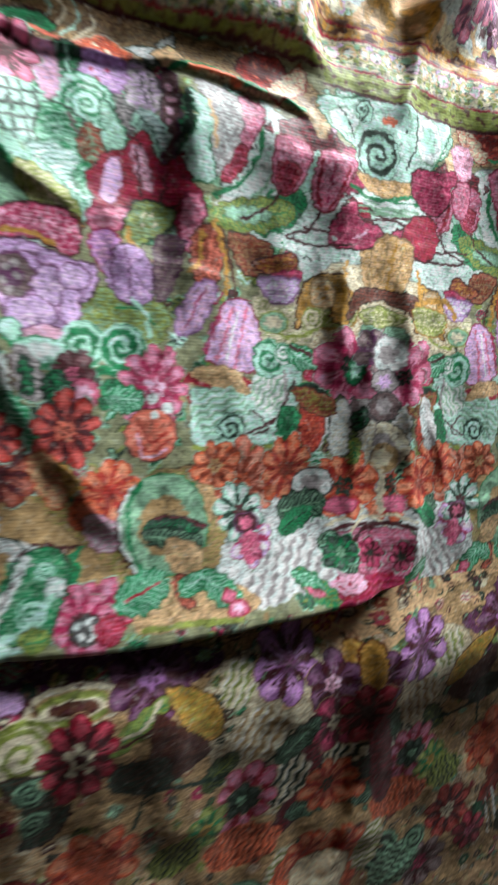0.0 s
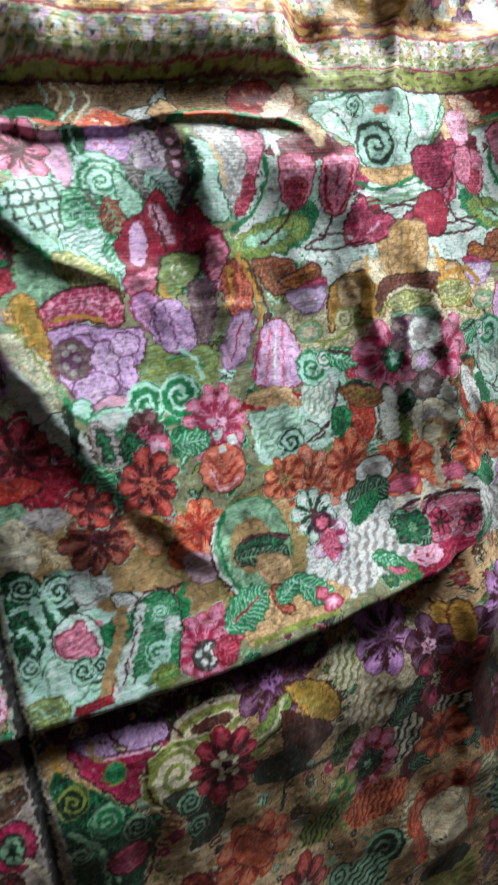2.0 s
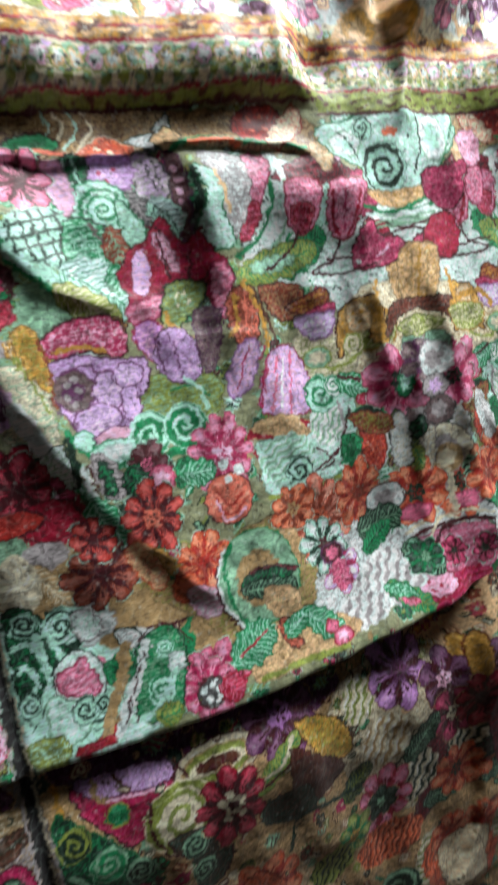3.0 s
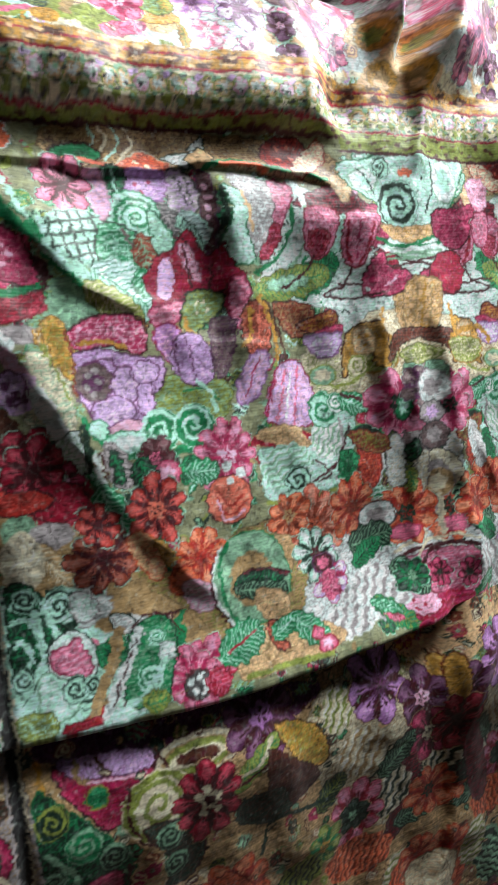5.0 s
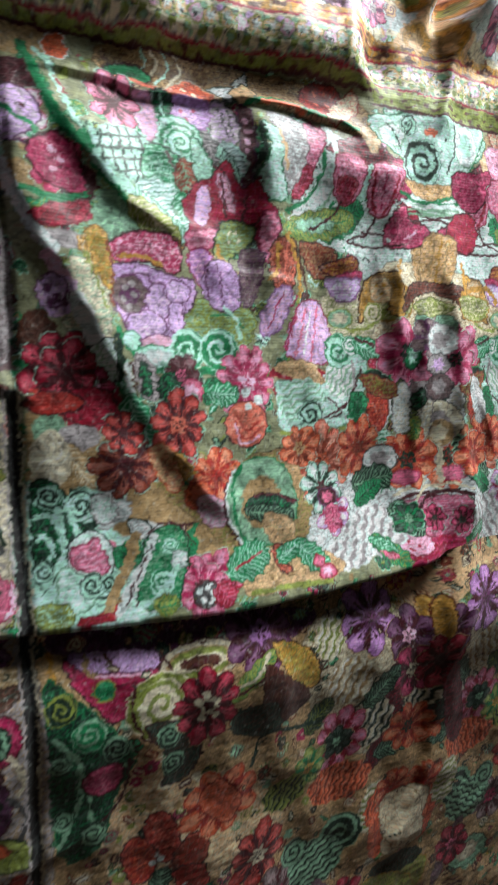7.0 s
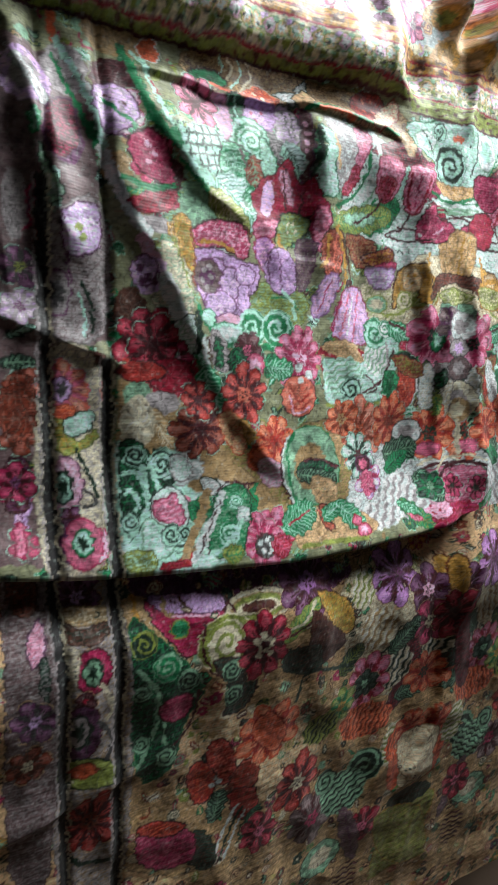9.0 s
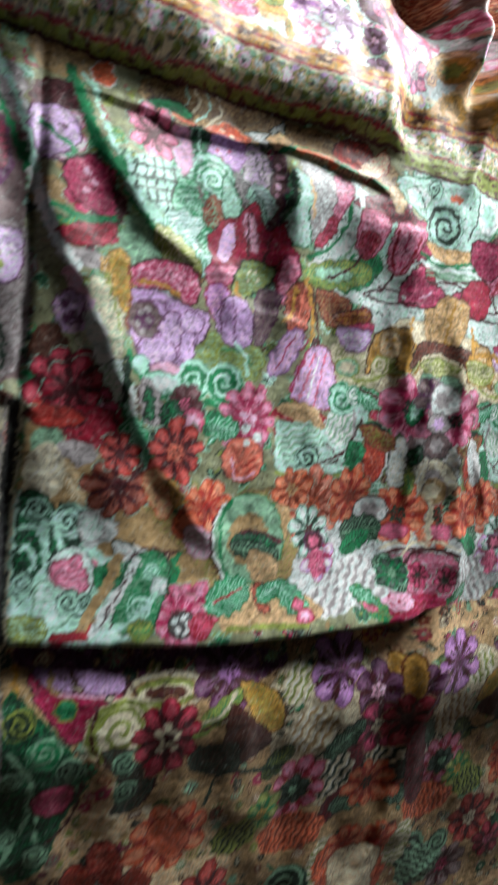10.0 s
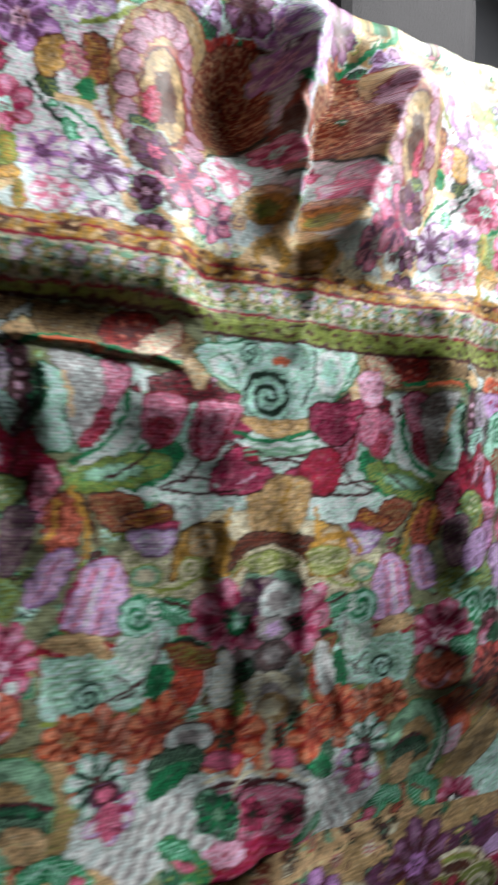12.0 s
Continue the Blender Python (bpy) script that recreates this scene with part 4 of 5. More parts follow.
    comb(-21, 20, 23, 18, 25, MINT, SAGE, 5); comb(16, 37, 16, 15, 60, ICE, SAGE, 5); curl(15, 60, 14, MINT, GREEN, 1); curl(-14, 10, 11, MINT, DKGREEN, -1)
    curl(27, 64, 8, ICE, GREEN, -1); line(GREY, 3.0, 29, 51, 30, 29, 22, 5); line(MAROON, 1.8, 37, 45, 23, 18, -1, 7); line(MAROON, 1.4, 3, 23, 16, 11, 4, 6)
    line(OLIVE, 3.2, -41, -3, -12, -7, 18, -2); leaf(32, 67, 63, 51, 15, GREEN, MINT); line(MAROON, 2.6, 33, 70, 52, 63)
    shape(CRIMSON, "", PINK, 45, 53, 65, 50, 64, 43, 48, 46); dots(PALEPINK, 2.4, 55, 49, 61, 48); ell(52, 37, 15, 7, 0, DKGREEN, GREEN, "")
    bloom(82, 57, 28, PINK, DKGREEN, 7, MAGENTA); ell(87, 54, 7, 10, 0, GREEN, DKGREEN, MINT); bloom(133, 51, 22, PINK, DKGREEN, 6, MAGENTA)
    bloom(104, 70, 18, MAUVE, PURPLE, 6, PURPLE); ell(117, 68, 16, 13, 0, ICE, GREY, GREY); ell(115, 47, 13, 9, 0, GREY, DKGREY, LILAC)
    ell(116, 28, 14, 11, 0, MAUVE, DKGREY, GREY); shape(DKGREEN, "", OLIVE, 78, 36, 94, 10, 82, -14, 70, 16)
    shape(ICE, GREY, CREAM, 78, 32, 87, 25, 88, -2, 80, -13, 72, -2, 73, 20); shape(RED, RUST, ORANGE, 45, 26, 62, 27, 66, 8, 56, -7, 45, 4)
    shape(RUST, "", OLIVE, 37, 41, 73, 33, 71, 20, 45, 26); shape(GREEN, "", DKGREEN, 28, 26, 42, 22, 38, -3, 24, 1); ell(116, -4, 23, 20, 0, CREAM, DKGREY, GREY)
    ell(118, -12, 15, 12, 0, TAN, GREY, CREAM); line(CREAM, 5.5, 118, -23, 118, -37, 117, -52); line(GREY, 1.8, 115, -22, 114, -45)
    shape(CREAM, GREY, ICE, 98, 10, 108, 16, 108, -11, 97, -18); comb(140, -29, 9, 15, 0, SAGE, DKGREEN, 5); leaf(155, 33, 165, -6, 13, ICE, GREY)
    shape(DKGREEN, "", GREEN, 97, 27, 103, 17, 94, 10, 89, 20); bloom(87, -33, 27, ORANGE, DKGREEN, 8, RED); ell(84, -48, 12, 6, 0, PINK, MAGENTA, "")
    bloom(153, -32, 20, ORANGE, RUST, 7, RED); leaf(93, 2, 94, -17, 8, OLIVE, GREEN)
    shape(PINK, "", PALEPINK, 91, -86, 106, -69, 125, -67, 143, -74, 142, -105, 100, -100); line(MAROON, 3.4, 88, -85, 103, -67, 125, -63, 145, -69)
    line(CREAM, 2.4, 87, -75, 100, -60, 125, -57, 147, -63); bloom(109, -86, 11, MAGENTA, DKGREEN, 7, MAROON); bloom(135, -90, 11, MAGENTA, DKGREEN, 7, MAROON)
    comb(119, -123, 25, 22, 0, MAGENTA, CRIMSON, 6); shape(PALEPINK, CRIMSON, PINK, 70, -96, 95, -98, 101, -111, 82, -115, 70, -107)
    dots(CRIMSON, 1.6, 79, -103, 86, -107, 80, -110); bloom(-127, 7, 22, RED, SALMON, 9, MAROON); bloom(-165, -19, 23, RUST, MAROON, 9, MAROON)
    bloom(-166, 3, 14, RED, MAROON, 7, MAROON); shape(PEACH, ORANGE, SALMON, -146, -8, -135, -8, -125, -30, -130, -41, -140, -30, -146, -18)
    shape(GOLD, "", PEACH, -132, -14, -123, -18, -115, -35, -120, -35); bloom(-99, -31, 20, ORANGE, RED, 8, RED); ell(-113, -45, 9, 10, 0, ORANGE, RED, SALMON)
    shape(PALEPINK, "", ICE, -113, -46, -96, -51, -93, -69, -108, -66); bloom(-3, -29, 30, SALMON, ORANGE, 12, RUST); bloom(35, -19, 23, ORANGE, RUST, 9, RED)
    bloom(-24, -16, 18, ORANGE, TAN, 8, RUST); shape(TAN, "", PEACH, -71, -36, -26, -29, -31, -61, -66, -53); bloom(6, -67, 20, LILAC, PURPLE, 7, MAGENTA)
    bloom(-3, -49, 20, MINT, MAROON, 8, DKGREEN); ell(3, -57, 10, 7, 0, MAROON, PURPLE, PINK); leaf(7, -65, 6, -87, 13, PINK, MAGENTA)
    ell(-61, -55, 31, 34, 0, SAGE, GREEN, TAN); line(GREEN, 2.4, -77, -26, -86, -43, -84, -68, -69, -91); line(ICE, 2.6, -83, -28, -93, -48, -88, -70, -74, -91)
    line(MAROON, 1.8, -91, -37, -94, -60, -82, -84, -67, -95); shape(MAROON, "", CRIMSON, -67, -49, -47, -50, -31, -57, -45, -61, -67, -56)
    leaf(-72, -56, -35, -60, 11, DKGREEN, GREEN); leaf(-73, -61, -33, -68, 11, DKGREEN, SAGE); shape(PEACH, "", TAN, -59, -64, -34, -72, -38, -89, -54, -86)
    comb(49, -90, 33, 21, 62, ICE, GREY, 9); comb(14, -105, 26, 13, 62, ICE, GREY, 9); ell(60, -31, 17, 12, 0, ICE, DKGREY, GREY)
    leaf(34, -51, 73, -44, 21, DKGREEN, SAGE); leaf(72, -72, 95, -98, 18, DKGREEN, SAGE); leaf(35, -65, 62, -50, 13, GREEN, DKGREEN)
    bloom(83, -84, 14, DKGREEN, SAGE, 7, GREEN); shape(PEACH, "", TAN, -61, -91, -6, -100, 8, -117, -55, -123, -81, -121, -78, -99)
    leaf(-91, -104, -57, -90, 21, GREEN, MINT); line(CRIMSON, 2.0, -88, -103, -63, -92); leaf(-33, -90, -4, -115, 15, GREEN, MINT)
    shape(RUST, MAROON, SALMON, -51, -89, -41, -92, -46, -102, -39, -109, -45, -111, -53, -102); leaf(-48, -100, -31, -91, 12, GREEN, MINT)
    ell(-14, -106, 5, 4, 0, PINK, CRIMSON, ""); ell(-8, -115, 8, 5, 0, PINK, CRIMSON, PALEPINK); leaf(45, -97, 76, -122, 14, GREEN, OLIVE)
    leaf(51, -106, 66, -114, 7, PINK, CRIMSON); shape(GREEN, "", MINT, 40, -94, 60, -100, 66, -110, 46, -104); dots(TAN, 2.0, -58, -112, -48, -113, -55, -117, -41, -113)
    line(OLIVE, 4.0, -77, -121, -44, -121, -6, -122); bloom(-116, -111, 21, PINK, MAROON, 9, MAGENTA); ell(-113, -116, 10, 9, 0, DKGREY, MAROON, "")
    dots(ICE, 2.6, -111, -111, -107, -116, -110, -121, -117, -120, -118, -113); leaf(-104, -112, -91, -125, 14, CRIMSON, PINK)


def left_design():
    poly(MAUVE, -304, 234, -246, 230, -234, 48, -278, 32, -284, -106, -327, -97); poly(MINT, -229, -32, -170, -35, -172, -120, -235, -113)
    poly(TAN, -229, 24, -174, 7, -120, -65, -188, -51, -229, -24); ell(-223, 254, 24, 15, 0, TAN, "", "")
    leaf(-219, 238, -206, 205, 9, GREEN, DKGREEN); line(MINT, 3.6, -211, 246, -199, 224, -192, 199); line(CRIMSON, 2.0, -203, 233, -195, 217)
    ell(-198, 249, 7, 9, 0, ORANGE, ICE, ""); ell(-226, 220, 18, 17, 0, MAROON, "", ""); bloom(-227, 199, 18, PALEPINK, PURPLE, 6, CRIMSON)
    leaf(-233, 191, -211, 186, 5, GREEN, MINT); line(PURPLE, 1.9, -237, 183, -214, 179); ell(-228, 161, 11, 10, 0, TAN, "", "")
    bloom(-204, 172, 17, MAGENTA, MAROON, 8, CRIMSON); leaf(-226, 143, -180, 151, 8, GREEN, OLIVE); leaf(-219, 135, -181, 144, 7, CRIMSON, MAGENTA)
    ell(-204, 126, 17, 6, 0, GREY, "", ""); leaf(-189, 127, -166, 102, 11, GOLD, CREAM); ell(-162, 143, 20, 19, 0, SAGE, "", "")
    leaf(-165, 118, -127, 136, 4, OLIVE, GOLD); line(GREEN, 4.5, -188, 192, -174, 171, -157, 151)
    line(MINT, 4.1, -183, 195, -166, 173, -143, 144, -127, 134); ell(-191, 162, 13, 12, 0, MAROON, "", ""); line(ORANGE, 5.0, -267, 258, -264, 241)
    # pale stripes down the long fold's crest: its highlight painted in
    line(ICE, 5.9, -259, 235, -252, 221, -244, 200, -238, 179); line(GREEN, 5.3, -245, 186, -241, 173)
    line(ICE, 7.5, -238, 172, -231, 154, -222, 136, -208, 119); line(PALEPINK, 8.6, -212, 116, -199, 98); ell(-206, 92, 11, 13, 0, LILAC, "", PURPLE)
    dots(PURPLE, 3.2, -206, 96, -203, 90); line(ICE, 10.4, -195, 90, -187, 71, -179, 55); leaf(-201, 64, -182, 52, 6, DKGREEN, GREEN)
    ell(-219, 64, 13, 20, 0, BROWN, "", ""); bloom(-209, 48, 23, CRIMSON, MAROON, 7, MAROON); bloom(-178, 38, 12, MAGENTA, PURPLE, 7, CRIMSON)
    ell(-187, 20, 23, 14, 0, CRIMSON, "", ""); leaf(-223, 32, -201, 16, 6, RED, SALMON); leaf(-169, 40, -146, -2, 6, GREEN, MINT)
    ell(-215, 8, 11, 10, 0, SAGE, "", ""); ell(-197, 2, 15, 9, 0, GREY, "", ""); leaf(-206, -4, -187, -34, 11, TAN, CREAM)
    bloom(-156, -10, 24, RUST, RED, 8, BROWN); bloom(-129, 11, 13, SALMON, RED, 7, RED); ell(-215, -12, 13, 20, 0, CREAM, "", "")
    ell(-178, -48, 14, 13, 0, ICE, GREY, ""); ell(-161, -62, 14, 6, 0, TAN, "", ""); dots(ICE, 3.9, -145, -13, -147, -10)
    ell(-286, 209, 16, 18, 0, LILAC, "", GREY); leaf(-292, 219, -273, 191, 6, ICE, GREY); leaf(-283, 174, -282, 188, 6, GREEN, MINT)
    ell(-264, 174, 14, 17, 0, PURPLE, "", MAROON); ell(-260, 221, 14, 18, 0, GREY, "", ""); leaf(-289, 118, -282, 146, 7, MAGENTA, PURPLE)
    ell(-295, 131, 8, 22, 0, GREY, "", ""); line(RUST, 5.8, -280, 132, -282, 108); line(MINT, 5.1, -272, 151, -270, 130, -266, 110)
    bloom(-254, 116, 17, LILAC, OLIVE, 7, GREY); bloom(-263, 94, 10, PALEPINK, MAGENTA, 6, GREY); bloom(-293, 92, 13, PURPLE, OLIVE, 6, DKGREY)
    comb(-250, 74, 17, 15, 90, MINT, GREEN, 5); ell(-269, 69, 11, 14, 0, LILAC, "", ""); bloom(-294, 67, 12, LILAC, PURPLE, 6, GREY)
    leaf(-302, 49, -285, 53, 5, DKGREEN, MINT); leaf(-306, 31, -285, 32, 7, DKGREEN, SAGE); poly(CREAM, -277, 28, -238, 28, -244, -110, -279, -105)
    bloom(-259, 13, 21, SALMON, LILAC, 7, PINK); ell(-263, -10, 15, 7, 0, ORANGE, "", ""); ell(-266, -20, 8, 7, 0, BROWN, "", "")
    leaf(-264, -26, -241, -17, 5, GOLD, CREAM); leaf(-252, -30, -242, -51, 6, GREEN, MINT); ell(-263, -53, 14, 18, 0, PALEPINK, GREY, DKGREEN)
    bloom(-261, -76, 6, PURPLE, MAROON, 4, MAROON); ell(-257, -96, 15, 17, 0, PALEPINK, MAGENTA, DKGREEN)
    line(PURPLE, 2.3, -271, -68, -267, -80, -271, -102); ell(-273, -60, 4, 12, 0, TAN, "", ""); leaf(-254, -62, -245, -82, 5, GREY, DKGREY)
    bloom(-292, 13, 15, RUST, BROWN, 6, BROWN); bloom(-297, -13, 15, RUST, RED, 6, BROWN); ell(-298, -50, 16, 13, 0, MAGENTA, "", PURPLE)
    leaf(-300, -80, -293, -54, 7, LILAC, PURPLE); bloom(-298, -89, 10, MAGENTA, GREY, 6, MAUVE); leaf(-305, -38, -287, -36, 4, DKGREEN, OLIVE)
    leaf(-225, -65, -202, -50, 10, DKGREEN, MINT); curl(-215, -53, 14, MINT, DKGREEN, 1); poly(DKGREEN, -227, -64, -210, -66, -219, -89, -229, -88)
    line(MINT, 4.1, -225, -32, -215, -53, -206, -75, -219, -93, -229, -108); curl(-194, -46, 15, DKGREEN, MINT, -1)
    line(DKGREEN, 3.7, -202, -33, -188, -51, -193, -63); bloom(-189, -79, 15, PINK, MAGENTA, 7, PINK); ell(-192, -97, 21, 15, 0, MINT, "", SAGE)
    curl(-188, -100, 11, MINT, DKGREEN, 1); line(DKGREEN, 2.0, -226, -97, -210, -86, -179, -103); leaf(-176, -82, -156, -71, 7, GREEN, MINT)
    line(TAN, 6.9, -167, -105, -178, -115); leaf(-191, -117, -171, -114, 5, RED, CRIMSON); line(ICE, 7.7, -170, -108, -150, -80, -141, -68, -161, -62)
    line(MAROON, 2.1, -164, -115, -140, -79, -133, -67, -115, -66); poly(GREEN, -156, -114, -137, -73, -115, -66, -116, -111, -133, -120)
    curl(-134, -78, 10, MINT, GREEN, 1); curl(-141, -103, 11, MINT, GREEN, -1); ell(-217, -114, 22, 4, 0, MINT, "", "")
    bloom(-107, -108, 21, PINK, DKGREY, 8, MAGENTA); dots(CREAM, 1.8, -109, -105, -101, -108, -108, -113, -114, -109)
    leaf(-88, -115, -77, -102, 6, CRIMSON, PINK)


def corner_design():
    shape(DKGREEN, "", GREEN, -227, -26, -211, -28, -196, -56, -186, -71, -205, -74, -223, -91, -228, -86, -229, -58)
    line(MINT, 4.0, -226, -38, -217, -35, -212, -46, -210, -61, -208, -74, -218, -85, -228, -97); line(MINT, 3.4, -226, -48, -215, -49, -211, -64, -210, -75)
    line(MINT, 3.0, -226, -63, -222, -61, -217, -67, -218, -76); curl(-217, -36, 8, DKGREEN, MINT, 1); curl(-197, -44, 11, MINT, DKGREEN, -1)
    line(MINT, 4.0, -206, -37, -203, -53, -197, -70); curl(-224, -83, 7, MINT, DKGREEN, 1); shape(ICE, GREY, MINT, -189, -40, -177, -40, -173, -55, -186, -56)
    shape(ICE, DKGREEN, GREY, -166, -57, -154, -60, -148, -70, -160, -70); shape(ICE, DKGREEN, MINT, -205, -67, -187, -62, -177, -78, -182, -94, -196, -95, -207, -84)
    shape(PINK, MAGENTA, PALEPINK, -205, -72, -193, -70, -188, -67, -185, -75, -181, -85, -187, -91, -198, -86, -205, -81)
    shape(MINT, SAGE, ICE, -212, -83, -196, -94, -193, -107, -205, -113, -216, -105); curl(-193, -97, 9, MINT, DKGREEN, 1); curl(-182, -98, 6, DKGREEN, MINT, -1)
    shape(GREEN, "", DKGREEN, -176, -75, -158, -77, -161, -89, -173, -91); line(TAN, 7.0, -161, -69, -167, -87, -177, -102, -186, -117)
    shape(OLIVE, "", MINT, -233, -105, -210, -107, -211, -121, -233, -115); shape(CRIMSON, "", RED, -203, -117, -181, -117, -180, -121, -200, -122)
    shape(GREEN, DKGREEN, SAGE, -153, -72, -131, -64, -123, -86, -131, -106, -139, -121, -162, -116, -159, -96)
    line(ICE, 6.0, -148, -71, -156, -89, -167, -104, -177, -118); line(MAROON, 1.6, -151, -68, -143, -62, -128, -65, -119, -80)
    line(MAROON, 1.6, -150, -77, -161, -95, -171, -113); curl(-137, -78, 7, MINT, GREEN, 1); curl(-145, -103, 10, MINT, GREEN, -1)
    shape(ICE, "", MINT, -135, -84, -125, -85, -127, -94, -136, -93); line(MINT, 4.0, -132, -94, -149, -112, -162, -116); leaf(-151, -119, -135, -118, 11, OLIVE, GREEN)


def border_design():
    shape(GREY, "", MAUVE, -270, 127, -238, 136, -238, 52, -282, 50, -279, 95); shape(LILAC, PURPLE, ICE, -267, 126, -244, 136, -242, 108, -263, 101)
    dots(OLIVE, 3.0, -256, 119, -254, 112); line(PURPLE, 1.6, -265, 101, -260, 84); line(MINT, 2.6, -257, 77, -251, 63, -253, 49)
    # brown strip below the level crease: the fold's shadow put into the design
    line(DKGREEN, 2.2, -253, 85, -247, 67, -246, 51); ell(-270, 77, 8, 14, 0, GREY, PURPLE, DKGREY); shape(BROWN, "", MAROON, -276, 40, -245, 38, -240, 30, -274, 29)
    shape(CREAM, "", GREY, -281, 29, -243, 26, -250, -113, -286, -107); bloom(-267, 13, 19, SALMON, LILAC, 8, PINK); ell(-268, 13, 6, 8, 0, LILAC, PURPLE, DKGREY)
    shape(ORANGE, "", RED, -274, 2, -260, 1, -264, -8, -274, -5); shape(OLIVE, "", GOLD, -278, -9, -268, -8, -257, -24, -246, -15, -243, -20, -261, -31, -274, -27)
    shape(MINT, DKGREEN, ICE, -267, -8, -248, -2, -248, -14, -263, -18); line(DKGREEN, 3.0, -259, -29, -250, -50, -246, -62)
    line(DKGREY, 2.6, -255, -57, -247, -66, -256, -69); ell(-269, -53, 12, 20, 0, PALEPINK, PURPLE, DKGREEN); ell(-270, -54, 5, 10, 0, MINT, DKGREEN, DKGREEN)
    bloom(-266, -75, 7, PURPLE, MAROON, 4, MAROON); ell(-259, -94, 13, 17, 0, PINK, MAGENTA, DKGREEN); ell(-259, -93, 6, 8, 0, MINT, GREEN, DKGREEN)
    line(TAN, 4.0, -277, -67, -281, -82, -274, -91); line(PURPLE, 1.8, -270, -79, -273, -94, -271, -106)
    shape(MAROON, "", PURPLE, -306, -34, -292, -35, -293, -65, -307, -64); shape(RUST, "", BROWN, -306, 18, -288, 21, -289, -16, -307, -17)
    bloom(-300, -48, 13, MAGENTA, PURPLE, 6, MAROON); shape(PINK, MAGENTA, "", -303, -79, -298, -76, -298, -94, -303, -95)
    shape(MAROON, PURPLE, MAGENTA, -274, 191, -258, 200, -253, 175, -266, 160, -275, 168); shape(SAGE, DKGREEN, ICE, -280, 168, -274, 152, -267, 138, -274, 132, -278, 149)
    line(MINT, 4.0, -263, 242, -254, 222, -245, 197, -236, 173); line(GREEN, 3.0, -267, 232, -256, 204, -245, 179)
    shape(MAGENTA, MAROON, PINK, -220, 182, -201, 190, -188, 171, -188, 157, -206, 159, -218, 168); dots(PALEPINK, 2.2, -207, 180, -201, 175, -206, 168)
    line(GREEN, 4.0, -227, 155, -207, 151, -185, 156); shape(CRIMSON, "", MAROON, -219, 143, -185, 152, -189, 140, -215, 133)
    shape(LILAC, PURPLE, GREY, -242, 212, -220, 215, -213, 196, -231, 182, -240, 192); dots(MAROON, 2.0, -233, 207, -223, 203)
    line(GREEN, 3.0, -238, 204, -224, 195, -214, 190); line(GREEN, 6.0, -219, 247, -210, 220, -201, 198, -186, 184); line(MINT, 2.6, -205, 242, -199, 219, -189, 196)
    ell(-210, 95, 9, 10, 0, LILAC, PURPLE, ""); dots(PURPLE, 3.0, -212, 97, -206, 91, -210, 88)


def lower_ground():
    # tan instead of peach, and purple under the hem: shade put into colour
    shape(TAN, "", PEACH, -228, -127, 116, -179, 236, -599, -227, -379); shape(PURPLE, "", MAROON, -223, -124, -48, -143, -6, -155, -55, -170, -209, -144)
    shape(PEACH, "", CREAM, -194, -207, -129, -266, -83, -264, -28, -344, -122, -357, -188, -320)
    shape(CREAM, "", TAN, -7, -160, 81, -169, 127, -282, 37, -297, -21, -211)


